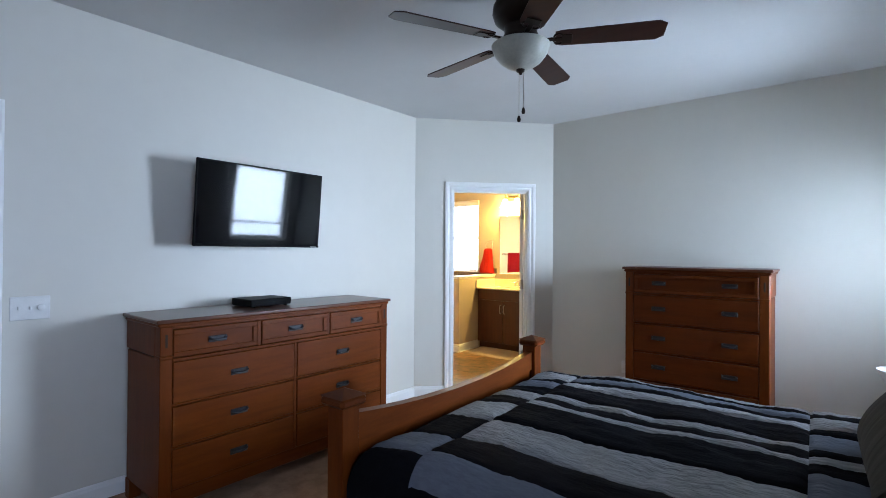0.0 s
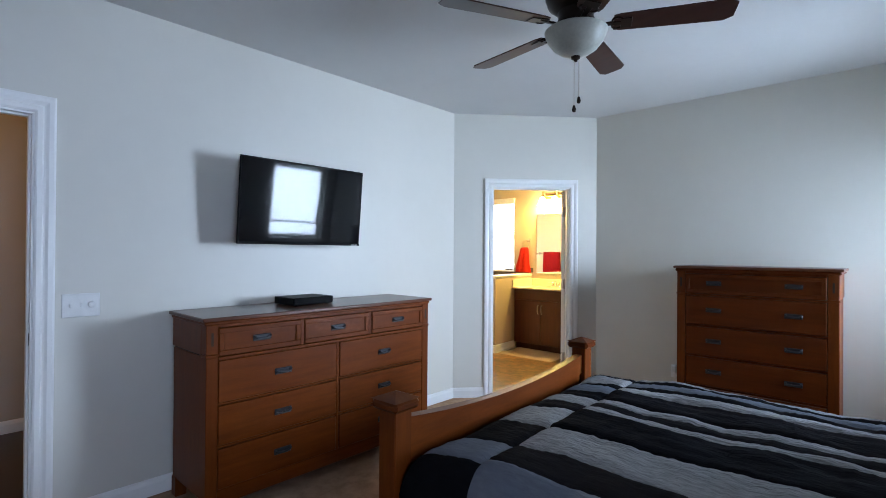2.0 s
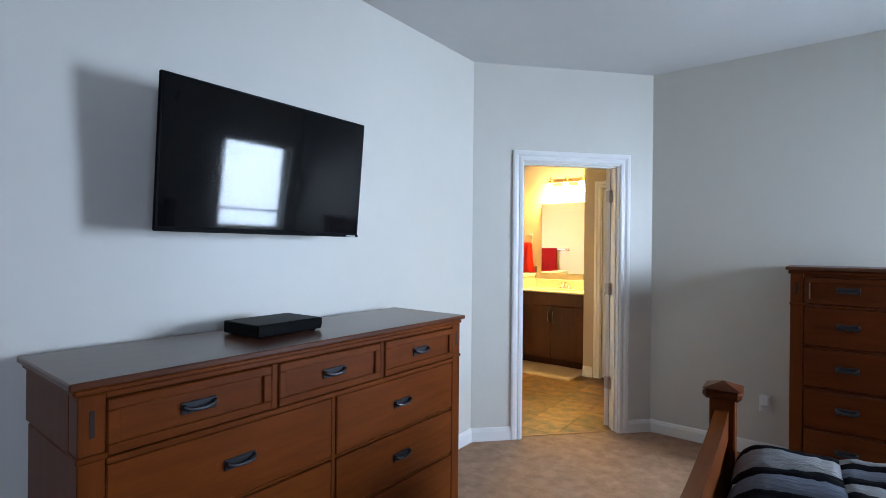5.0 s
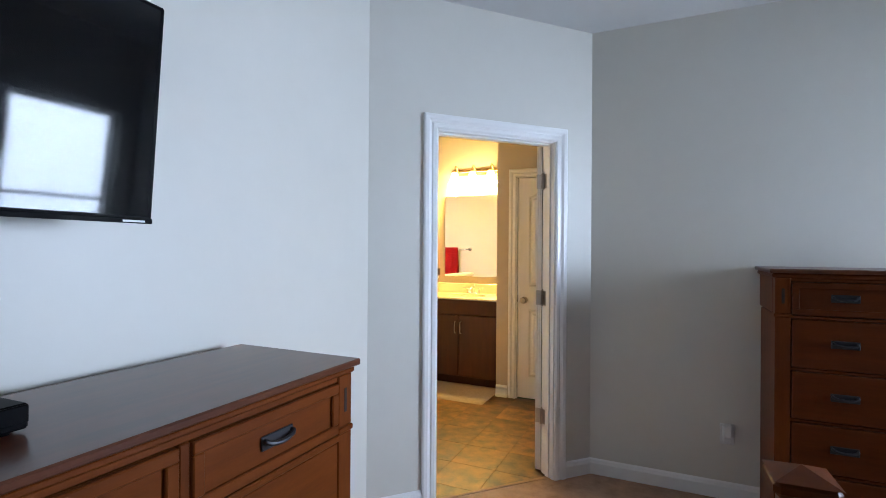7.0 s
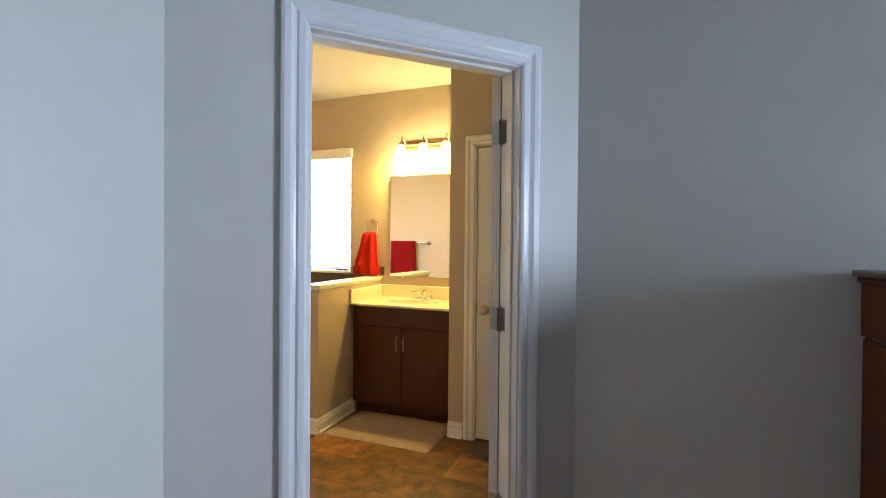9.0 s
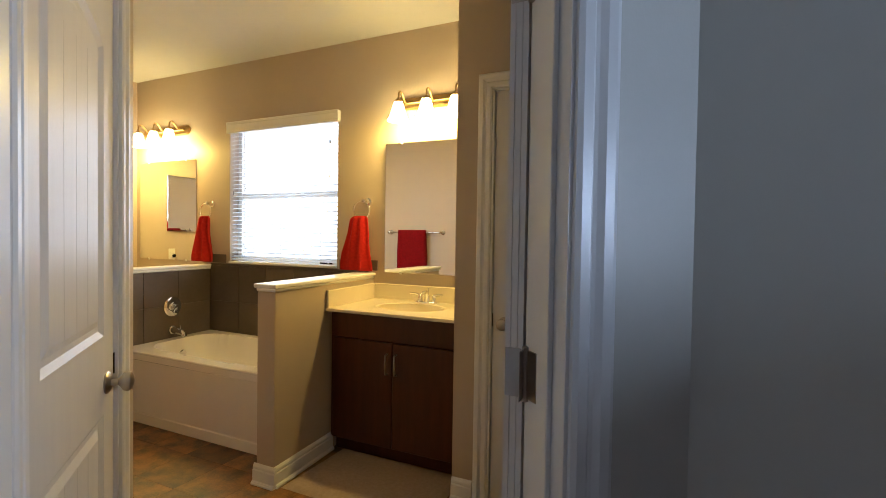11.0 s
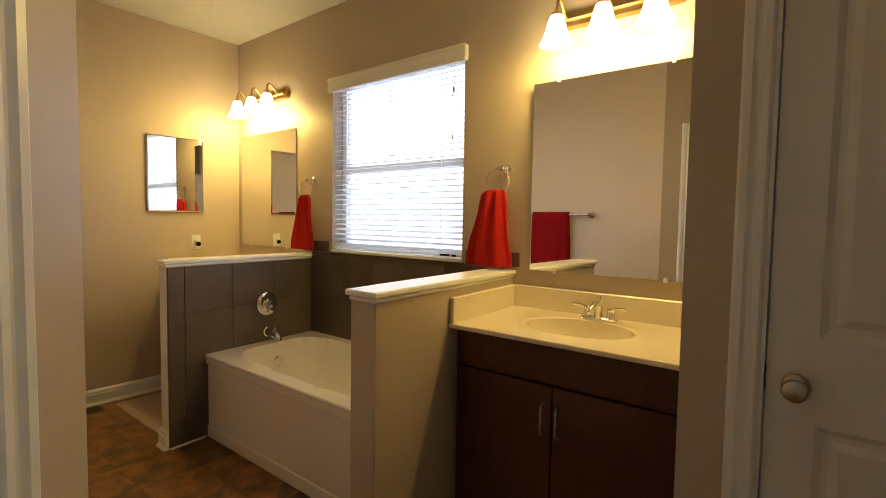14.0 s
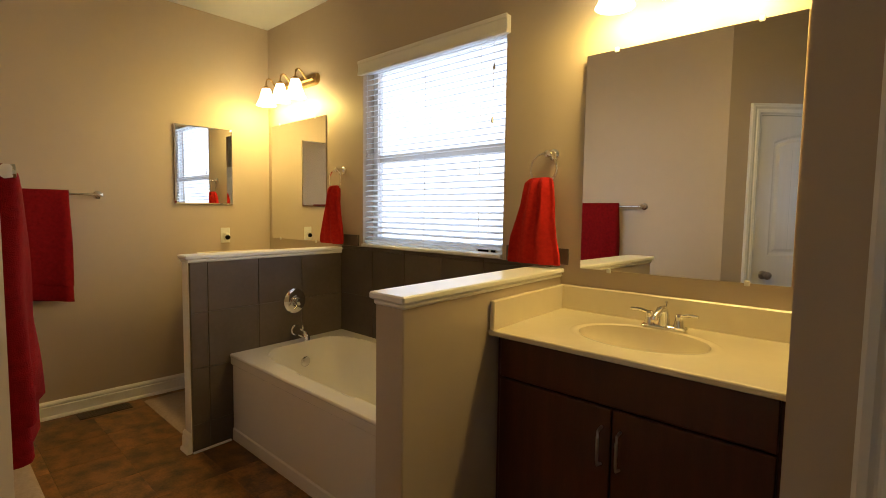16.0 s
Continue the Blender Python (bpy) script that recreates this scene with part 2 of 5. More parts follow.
def moved(shape, m):
    return [([list(m @ Vector(p)) for p in pts], faces) for pts, faces in shape]


def mesh_of(name, shape, mat, smooth=False, recalc=True):
    pts, faces = [], []
    for p, f in shape:
        k = len(pts)
        pts += p
        faces += [[i + k for i in face] for face in f]
    me = bpy.data.meshes.new(name)
    me.from_pydata(pts, [], faces)
    if recalc:
        bm = bmesh.new()
        bm.from_mesh(me)
        bmesh.ops.recalc_face_normals(bm, faces=bm.faces)
        bm.to_mesh(me)
        bm.free()
    if smooth:
        me.polygons.foreach_set("use_smooth", [True] * len(me.polygons))
        me.set_sharp_from_angle(angle=radians(40))
    me.materials.append(mat)
    return me


PLACE = {}


def thing(name, at, label, category, group="", kind=""):
    """The Empty of a thing; at is its base or its pose."""
    ob = new(name)
    ob.empty_display_size = 0.05
    ob.matrix_world = at if isinstance(at, Matrix) else Matrix.Translation(at)
    PLACE[ob.name] = ob.matrix_world.copy()
    return tagged(ob, label, category, group, kind)


def part(name, shape, mat, parent, label="", smooth=False, local=False):
    """One mesh under a thing or a part; shape in world places, or in the thing's own with local."""
    m = PLACE[parent.name]
    if not local:
        shape = moved(shape, m.inverted())
    ob = new(name, mesh_of(name, shape, mat, smooth))
    ob.parent = parent
    PLACE[ob.name] = m
    return tagged(ob, label)


def solid(name, shape, mat, label="", category="", kind="", smooth=False, group="", base=None):
    """A thing or piece of the setting that is a single mesh, with its origin at base."""
    base = base or shape[0][0][0]
    ob = new(name, mesh_of(name, moved(shape, Matrix.Translation(base).inverted()), mat, smooth))
    ob.location = base
    PLACE[ob.name] = Matrix.Translation(base)
    return tagged(ob, label, category, group, kind)


# ---- the setting ----
CEILING = 2.74


def wall(name, p0, p1, side, mat, openings=(), thick=0.115, height=2.77, label="", z0=0.0):
    """A wall from p0 to p1 whose seen face is that line; side is +1 where its thickness lies to the left of p0->p1. Openings: (s0, s1, z0, z1)."""
    a, b = Vector((*p0, 0)), Vector((*p1, 0))
    d = (b - a).normalized()
    n = Vector((-d.y, d.x, 0)) * side * thick
    S = sorted({0.0, (b - a).length, *[v for o in openings for v in o[:2]]})
    Z = sorted({z0, height, *[v for o in openings for v in o[2:]]})
    solid_cell = lambda i, j: 0 <= i < len(S) - 1 and 0 <= j < len(Z) - 1 and not any(
        o[0] - 1e-4 < (S[i] + S[i + 1]) / 2 < o[1] + 1e-4 and o[2] - 1e-4 < (Z[j] + Z[j + 1]) / 2 < o[3] + 1e-4 for o in openings)
    pts, faces = [], []

    def quad(*q):
        faces.append(list(range(len(pts), len(pts) + 4)))
        pts.extend([list(v) for v in q])
    at = lambda s, z, k: a + d * s + Vector((0, 0, z)) + n * k
    for i in range(len(S) - 1):
        for j in range(len(Z) - 1):
            if not solid_cell(i, j):
                continue
            s0, s1, w0, w1 = S[i], S[i + 1], Z[j], Z[j + 1]
            quad(at(s0, w0, 0), at(s1, w0, 0), at(s1, w1, 0), at(s0, w1, 0))
            quad(at(s0, w0, 1), at(s0, w1, 1), at(s1, w1, 1), at(s1, w0, 1))
            for (e, f), (u0, v0, u1, v1) in (((i - 1, j), (s0, w0, s0, w1)), ((i + 1, j), (s1, w0, s1, w1)), ((i, j - 1), (s0, w0, s1, w0)), ((i, j + 1), (s0, w1, s1, w1))):
                if not solid_cell(e, f):
                    quad(at(u0, v0, 0), at(u1, v1, 0), at(u1, v1, 1), at(u0, v0, 1))
    ob = new(name, mesh_of(name, [(pts, faces)], mat))
    PLACE[ob.name] = Matrix()
    return tagged(ob, label or "smooth painted drywall wall", "wall", kind="structure")


A, B = (-3.163, 3.705), (-2.203, 4.748)
XE, YS = 0.85, -1.6
U = (Vector((*B, 0)) - Vector((*A, 0))).normalized()
NB = Vector((-U.y, U.x, 0))
DOOR_S = (0.370, 1.155)
wall("wall_west", (-3.163, YS), A, 1, PAINT, [(-0.24 - YS, 0.578 - YS, 0.0, 2.085)], label="greige painted bedroom wall behind the dresser and television")
wall("wall_door", A, B, 1, PAINT, [(DOOR_S[0], DOOR_S[1], 0.0, 2.045)], label="greige painted angled bedroom wall with the bathroom doorway")
wall("wall_north", B, (XE, 4.748), 1, PAINT, label="greige painted bedroom wall behind the tall chest")
# the second opening is added only to let the fill lamp in
wall("wall_east", (XE, 4.863), (XE, YS - 0.115), 1, PAINT, [(4.863 - 4.58, 4.863 - 3.70, 0.93, 2.02), (4.863 - 0.52, 4.863 + 0.32, 0.93, 2.02)], thick=0.16, label="greige painted bedroom wall with the window")
wall("wall_south", (XE, YS), (-3.278, YS), 1, PAINT, label="plain greige painted bedroom wall")
WY, XB = 6.72, -6.90
wall("wall_bath_window", (XB - 0.115, WY), (-1.8, WY), 1, BATHPAINT, [(XB * -1 - 5.655 + 0.115, XB * -1 - 4.53 + 0.115, 1.105, 2.25)], thick=0.16, label="tan painted bathroom wall with the window and mirrors")
wall("wall_bath_west", (XB, 4.66), (XB, WY), 1, BATHPAINT, label="tan painted bathroom wall with the towel bar")
C = (-3.905, 4.799)
at_w = lambda w, off=0.0: (C[0] - NB.x * w + U.x * off, C[1] - NB.y * w + U.y * off)
ENTRY_W = (0.2125, 0.910)
wall("wall_bath_south", (XB - 0.115, C[1]), (C[0] - 0.15, C[1]), -1, BATHPAINT, label="tan painted bathroom wall with a towel bar")
wall("wall_bath_south_end", (C[0] - 0.15, C[1]), C, -1, BATHPAINT, thick=0.03, label="tan painted end of the bathroom wall")
wall("wall_entry_west", C, at_w(1.166), -1, BATHPAINT, [(*ENTRY_W, 0.0, 2.045)], label="tan painted angled entry wall with a closed door")
wall("wall_closet", (-3.245, 6.02), (-1.8, 6.02), 1, BATHPAINT, [(0.184, 0.866, 0.0, 2.074)], label="tan painted wall with the closet door")
wall("wall_vanity_end", (-3.245, 6.135), (-3.245, WY), -1, BATHPAINT, label="tan painted end wall of the vanity recess")
wall("wall_entry_east", (-1.85, 4.863), (-1.85, 6.02), -1, BATHPAINT, label="plain tan painted wall")


def slab(name, outline, z0, z1, mat, label, category):
    return solid(name, extrude(outline, z1 - z0, lambda a, b, d: (a, b, z0 + d)), mat, label, category, "structure", base=(outline[0][0], outline[0][1], z0))


slab("floor", [(-3.27, YS), (XE, YS), (XE, 4.8), (-2.2, 4.8), (-2.245, 4.79), (-3.205, 3.75), (-3.27, 3.7)], -0.1, 0.0, CARPET, "beige cut-pile bedroom carpet", "carpet")
floor_bath = slab("floor_bathroom", [(XB, 4.78), (-4.05, 4.78), (-4.05, 4.70), (-3.205, 3.76), (-2.245, 4.792), (-1.85, 4.87), (-1.85, 6.02), (-3.245, 6.02), (-3.245, WY), (XB, WY)],
                  -0.1, -0.004, FLOORBASE, "brown slate-look vinyl bathroom floor", "floor")
slab("floor_hall", [(-5.6, -1.5), (-3.27, -1.5), (-3.27, 1.3), (-5.6, 1.3)], -0.1, -0.002, HALLFLOOR, "dark brown wooden hall floor", "floor")
slab("ceiling", [(-3.28, YS - 0.1), (XE + 0.1, YS - 0.1), (XE + 0.1, 4.86), (-2.2, 4.86), (-3.28, 3.8)], CEILING, CEILING + 0.1, CEIL, "white bedroom ceiling", "ceiling")
slab("ceiling_bathroom", [(XB - 0.1, 4.7), (-4.1, 4.7), (-3.29, 3.8), (-2.2, 4.87), (-1.75, 4.87), (-1.75, 6.85), (XB - 0.1, 6.85)], 2.765, 2.865, CEIL, "white bathroom ceiling", "ceiling")
slab("ceiling_hall", [(-5.6, -1.5), (-3.28, -1.5), (-3.28, 1.3), (-5.6, 1.3)], CEILING, CEILING + 0.1, CEIL, "white hall ceiling", "ceiling")
wall("wall_hall_north", (-5.6, 1.2), (-3.278, 1.2), 1, BATHPAINT, label="tan painted hall wall")
wall("wall_hall_west", (-5.0, -1.5), (-5.0, 1.2), 1, BATHPAINT, label="tan painted hall wall")
wall("wall_hall_south", (-5.6, -1.5), (-3.278, -1.5), -1, BATHPAINT, label="tan painted hall wall")
slab("ground", [(-900, -900), (900, -900), (900, 900), (-900, 900)], -0.5, -0.4, material("lawn", (0.06, 0.09, 0.03), 0.9, second=(0.04, 0.06, 0.02), scale=0.5), "green lawn around the house", "ground")

BASEPROF = [(0, 0), (0.015, 0), (0.015, 0.068), (0.011, 0.078), (0.009, 0.086), (0.004, 0.092), (0, 0.095)]
BASETALL = [(0, 0), (0.026, 0), (0.026, 0.008), (0.021, 0.017), (0.014, 0.020), (0.014, 0.074), (0.008, 0.080), (0.011, 0.086), (0.010, 0.096), (0.004, 0.106), (0, 0.110)]


def baseboard(p0, p1, out, prof=BASEPROF):
    ob = solid("baseboard", profile_run(prof, (*p0, 0), (*p1, 0), (*out, 0)), TRIM, "white moulded baseboard along the wall", "baseboard", "structure", base=(*p0, 0))
    return ob


at_u = lambda s, off=0.0: (A[0] + U.x * s + NB.x * off, A[1] + U.y * s + NB.y * off)
baseboard((-3.163, 0.652), (-3.163, 3.705), (1, 0))
baseboard((-3.163, YS), (-3.163, -0.31), (1, 0))
baseboard(at_u(0.0), at_u(DOOR_S[0] - 0.072), (-NB.x, -NB.y))
baseboard(at_u(DOOR_S[1] + 0.072), at_u(1.417), (-NB.x, -NB.y))
baseboard((-2.203, 4.748), (XE, 4.748), (0, -1))
baseboard((XB, 4.81), (XB, 6.2), (1, 0), BASETALL)
baseboard((-5.2, C[1]), C, (0, 1), BASETALL)
baseboard(C, at_w(0.147), (U.x, U.y), BASETALL)
baseboard((-3.245, 6.02), (-3.134, 6.02), (0, -1), BASETALL)
baseboard((-5.0, -1.5), (-5.0, 1.2), (1, 0))
baseboard((-5.0, 1.2), (-3.278, 1.2), (0, -1))

CASING = [(0, 0), (0.011, 0), (0.016, 0.008), (0.016, 0.024), (0.011, 0.030), (0.013, 0.036), (0.020, 0.046), (0.021, 0.062), (0.017, 0.070), (0, 0.070)]


def casing(name, p0, p1, z1, out, label, w=1.0):
    """Moulded casing round a doorway from p0 to p1 on a wall face, mitred; out points away from the wall."""
    p0, p1, o = Vector((*p0, 0)), Vector((*p1, 0)), Vector((*out, 0))
    d = (p1 - p0).normalized()
    path = [(p0, -d, 0), (p0 + Vector((0, 0, z1)), -d, 1), (p1 + Vector((0, 0, z1)), d, 1), (p1, d, 0)]
    pts = []
    for p, side, up in path:
        for a, b in CASING:
            pts.append(list(p + o * a + side * (b * w + 0.004) + Vector((0, 0, up * (b * w + 0.004)))))
    n = len(CASING)
    faces = [[j * n + i, j * n + (i + 1) % n, (j + 1) * n + (i + 1) % n, (j + 1) * n + i] for j in range(3) for i in range(n)]
    faces += [list(range(n)), [3 * n + i for i in range(n)]]
    return solid(name, [(pts, faces)], TRIM, label, "door casing", "structure", base=tuple(p0))


def jamb(name, p0, p1, z1, inward, depth, label, stop=True):
    """The lining of a doorway, with its stop."""
    p0, p1, o = Vector((*p0, 0)), Vector((*p1, 0)), Vector((*inward, 0))
    d = (p1 - p0).normalized()
    m = Matrix.Translation(p0) @ Matrix(((d.x, o.x, 0, 0), (d.y, o.y, 0, 0), (0, 0, 1, 0), (0, 0, 0, 1)))
    w = (p1 - p0).length
    sh = cbox(-0.004, 0.016, -0.003, depth, 0, z1, 0.001) + cbox(w - 0.016, w + 0.004, -0.003, depth, 0, z1, 0.001) + cbox(0.016, w - 0.016, -0.003, depth, z1 - 0.016, z1 + 0.004, 0.001)
    if stop:
        sh += cbox(0.016, 0.027, 0.03, 0.065, 0, z1 - 0.016, 0.002) + cbox(w - 0.027, w - 0.016, 0.03, 0.065, 0, z1 - 0.016, 0.002) + cbox(0.027, w - 0.027, 0.03, 0.065, z1 - 0.027, z1 - 0.016, 0.002)
    return solid(name, moved(sh, m), TRIM, label, "door jamb", "structure", base=tuple(p0))


casing("trim_bathroom_doorway", at_u(DOOR_S[0] + 0.012), at_u(DOOR_S[1] - 0.012), 2.034, (-NB.x, -NB.y), "white moulded casing round the bathroom doorway", 1.12)
casing("trim_bathroom_doorway_inside", at_u(DOOR_S[0] + 0.012, 0.115), at_u(DOOR_S[1] - 0.012, 0.115), 2.034, (NB.x, NB.y), "white moulded casing round the bathroom doorway", 1.12)
jamb("door_frame_bathroom", at_u(DOOR_S[0]), at_u(DOOR_S[1]), 2.045, (NB.x, NB.y), 0.118, "white painted bathroom door jamb")
casing("trim_hall_doorway", (-3.163, -0.23), (-3.163, 0.568), 2.075, (1, 0), "white moulded casing round the hall doorway", 1.2)
jamb("door_frame_hall", (-3.163, -0.24), (-3.163, 0.578), 2.085, (-1, 0), 0.118, "white painted hall door jamb")
casing("trim_entry_door", at_w(ENTRY_W[0] + 0.010), at_w(ENTRY_W[1] - 0.010), 2.034, (U.x, U.y), "white moulded casing round a closed door")
jamb("door_frame_entry", at_w(ENTRY_W[0]), at_w(ENTRY_W[1]), 2.045, (-U.x, -U.y), 0.116, "white painted door jamb", False)
casing("trim_closet_door", (-3.051, 6.02), (-2.389, 6.02), 2.064, (0, -1), "white moulded casing round the closet door")
jamb("door_frame_closet", (-3.061, 6.02), (-2.379, 6.02), 2.074, (0, 1), 0.116, "white painted closet door jamb", False)
solid("strike_plate", cbox(-3.215, -3.185, 0.560, 0.5635, 0.925, 0.985, 0.001), BRONZE, "dark metal strike plate in the hall door jamb", "strike plate", base=(-3.2, 0.561, 0.925))
solid("threshold_strip", moved(cbox(DOOR_S[0] + 0.016, DOOR_S[1] - 0.016, 0.03, 0.055, -0.003, 0.004, 0.002), Matrix.Translation((*A, 0)) @ Matrix(((U.x, NB.x, 0, 0), (U.y, NB.y, 0, 0), (0, 0, 1, 0), (0, 0, 0, 1)))),
      CARPET, "carpet edge strip in the bathroom doorway", "threshold", "structure", base=(*at_u(0.7), 0))


# ---- bedroom: dresser, chest ----
def bail_pull(parent, at, out, along, w=0.105):
    """A dark bail pull: back plate and drooping handle. out and along are unit directions."""
    o, a, p = Vector(out), Vector(along), Vector(at)
    m = Matrix.Translation(p) @ Matrix(((a.x, o.x, 0, 0), (a.y, o.y, 0, 0), (0, 0, 1, 0), (0, 0, 0, 1)))
    part("handle_plate", moved(cbox(-w / 2, w / 2, 0, 0.005, -0.017, 0.018, 0.002), m), PEWTER, parent, "dark pewter pull plate")
    pts = [(-w * 0.43, 0.004, 0.007), (-w * 0.43, 0.013, 0.006), (-w * 0.36, 0.018, 0.001), (-w * 0.2, 0.020, -0.003), (0, 0.021, -0.0045), (w * 0.2, 0.020, -0.003), (w * 0.36, 0.018, 0.001), (w * 0.43, 0.013, 0.006), (w * 0.43, 0.004, 0.007)]
    part("handle", moved(tube(pts, 0.006), m), PEWTER, parent, "curved dark pewter bail", smooth=True)


def drawer_front(parent, s0, s1, z0, z1, put, framed, mat):
    """A drawer front in a plane: put(s0, s1, d0, d1, z0, z1) gives the box; d counts outwards."""
    if framed:
        w = 0.028
        sh = put(s0, s1, -0.018, 0.000, z0, z1) + put(s0, s1, 0, 0.010, z1 - w, z1) + put(s0, s1, 0, 0.010, z0, z0 + w) + put(s0, s0 + w, 0, 0.010, z0 + w, z1 - w) + put(s1 - w, s1, 0, 0.010, z0 + w, z1 - w)
    else:
        sh = put(s0, s1, -0.018, 0.006, z0, z1)
    return part("drawer", sh, mat, parent)


def dresser():
    t = thing("dresser", (-2.89, 2.0, 0), "wide cherry-stained wooden dresser with nine drawers against the wall", "dresser")
    x0, x1, y0, y1 = -3.095, -2.63, 1.19, 2.81
    put = lambda s0, s1, d0, d1, z0, z1: cbox(x1 + d0, x1 + d1, s0, s1, z0, z1, 0.003)
    part("body", cbox(x0, x1 - 0.022, y0 + 0.012, y1 - 0.012, 0.11, 1.02), GAPSHADE, t)
    part("side_panel", cbox(x0, x1 - 0.03, y0 + 0.006, y0 + 0.02, 0.10, 0.845) + cbox(x0, x1 - 0.061, y0, y0 + 0.02, 0.855, 1.02), WOODV, t)
    part("side_panel", cbox(x0, x1 - 0.03, y1 - 0.02, y1 - 0.006, 0.10, 0.845) + cbox(x0, x1 - 0.061, y1 - 0.02, y1, 0.855, 1.02), WOODV, t)
    part("top", cbox(x0 - 0.005, x1 + 0.024, y0 - 0.022, y1 + 0.022, 1.034, 1.054, 0.004), WOODTOP, t, "worn dark-brown dresser top")
    part("cornice", cbox(x0, x1 + 0.012, y0 - 0.010, y1 + 0.010, 1.014, 1.034, 0.006), WOOD, t)
    for s in ((y0, y0 + 0.062), (y1 - 0.062, y1)):
        part("post", put(s[0], s[1], -0.06, 0.006, 0.0, 0.845) + put(s[0] - 0.004, s[1] + 0.004, -0.06, 0.010, 0.845, 0.862) + put(s[0], s[1], -0.06, 0.006, 0.862, 1.014), WOODV, t)
        # dark strip in place of the shade in a sunk slot
        part("slot_shade", put((s[0] + s[1]) / 2 - 0.006, (s[0] + s[1]) / 2 + 0.006, 0.006, 0.0075, 0.905, 0.975), GAPSHADE, t)
        part("foot", cbox(x0, x0 + 0.06, *((s[0], s[1])), 0.0, 0.11), WOODV, t)
    part("rail", put(y0 + 0.062, y1 - 0.062, -0.022, 0.002, 0.998, 1.016) + put(y0 + 0.062, y1 - 0.062, -0.022, 0.010, 0.828, 0.846) +
         put(y0 + 0.062, y1 - 0.062, -0.022, 0.002, 0.07, 0.15), WOOD, t)
    part("rail", put(y0 + 0.062, y1 - 0.062, -0.022, 0.0, 0.590, 0.603) + put(y0 + 0.062, y1 - 0.062, -0.022, 0.0, 0.366, 0.379), WOOD, t)
    part("mullion", put(1.990, 2.010, -0.022, 0.002, 0.15, 0.828), WOODV, t)
    for s in (1.745, 2.255):
        part("mullion", put(s - 0.012, s + 0.012, -0.022, 0.004, 0.846, 0.998), WOODV, t)
    for s0, s1 in ((1.255, 1.730), (1.760, 2.240), (2.270, 2.745)):
        d = drawer_front(t, s0, s1, 0.850, 0.995, put, True, WOOD)
        bail_pull(d, (x1 + 0.001, (s0 + s1) / 2, 0.922), (1, 0, 0), (0, 1, 0))
    for z0, z1 in ((0.606, 0.825), (0.382, 0.587), (0.153, 0.363)):
        for s0, s1 in ((1.255, 1.987), (2.013, 2.745)):
            d = drawer_front(t, s0, s1, z0, z1, put, False, WOOD)
            bail_pull(d, (x1 + 0.006, (s0 + s1) / 2, (z0 + z1) / 2), (1, 0, 0), (0, 1, 0))
    return t


def chest():
    t = thing("chest_of_drawers", (-0.8, 4.5, 0), "tall cherry-stained wooden chest of five drawers against the wall", "chest of drawers")
    y0, y1, x0, x1 = 4.31, 4.728, -1.312, -0.302
    put = lambda s0, s1, d0, d1, z0, z1: cbox(s0, s1, y0 - d0, y0 - d1, z0, z1, 0.003)
    part("body", cbox(x0 + 0.012, x1 - 0.012, y0 + 0.022, y1, 0.11, 1.27), GAPSHADE, t)
    for a, b in ((x0, x0 + 0.02), (x1 - 0.02, x1)):
        part("side_panel", cbox(a + (0.006 if a == x0 else 0), b - (0.006 if a != x0 else 0), y0 + 0.03, y1, 0.0, 1.085) + cbox(a, b, y0 + 0.061, y1, 1.095, 1.27), WOODV, t)
    part("top", cbox(x0 - 0.024, x1 + 0.024, y0 - 0.024, y1 + 0.005, 1.286, 1.306, 0.004), WOODTOP, t, "dark-brown chest top")
    part("cornice", cbox(x0 - 0.012, x1 + 0.012, y0 - 0.012, y1, 1.264, 1.286, 0.006), WOODX, t)
    for s0, s1 in ((x0, x0 + 0.062), (x1 - 0.062, x1)):
        part("post", put(s0, s1, -0.06, 0.006, 0.0, 1.082) + put(s0 - 0.004, s1 + 0.004, -0.06, 0.010, 1.082, 1.098) + put(s0, s1, -0.06, 0.006, 1.098, 1.264), WOODV, t)
        # slot shade again, painted as a dark strip on the post
        part("slot_shade", put((s0 + s1) / 2 - 0.006, (s0 + s1) / 2 + 0.006, 0.006, 0.0075, 1.145, 1.215), GAPSHADE, t)
    part("rail", put(x0 + 0.062, x1 - 0.062, -0.022, 0.002, 1.248, 1.264) + put(x0 + 0.062, x1 - 0.062, -0.022, 0.008, 1.078, 1.092), WOODX, t)
    part("rail", put(x0 + 0.062, x1 - 0.062, -0.022, 0.0, 0.07, 0.15), WOODX, t)
    for z in (0.846, 0.612, 0.380):
        part("rail", put(x0 + 0.062, x1 - 0.062, -0.022, 0.0, z - 0.007, z + 0.007), WOODX, t)
    rows = ((1.096, 1.245, True), (0.856, 1.075, False), (0.622, 0.836, False), (0.390, 0.602, False), (0.153, 0.370, False))
    for z0, z1, framed in rows:
        d = drawer_front(t, x0 + 0.066, x1 - 0.066, z0, z1, put, framed, WOODX)
        for s in (-1.05, -0.55):
            bail_pull(d, (s, y0 - (0.001 if framed else 0.006), (z0 + z1) / 2 + 0.005), (0, -1, 0), (-1, 0, 0))
    return t


dresser()
chest()


# ---- bed ----
BED = pose(-1.418, 1.405, 0, 0, 0, 2.0)
L_BED, W_BED = 2.17, 1.60


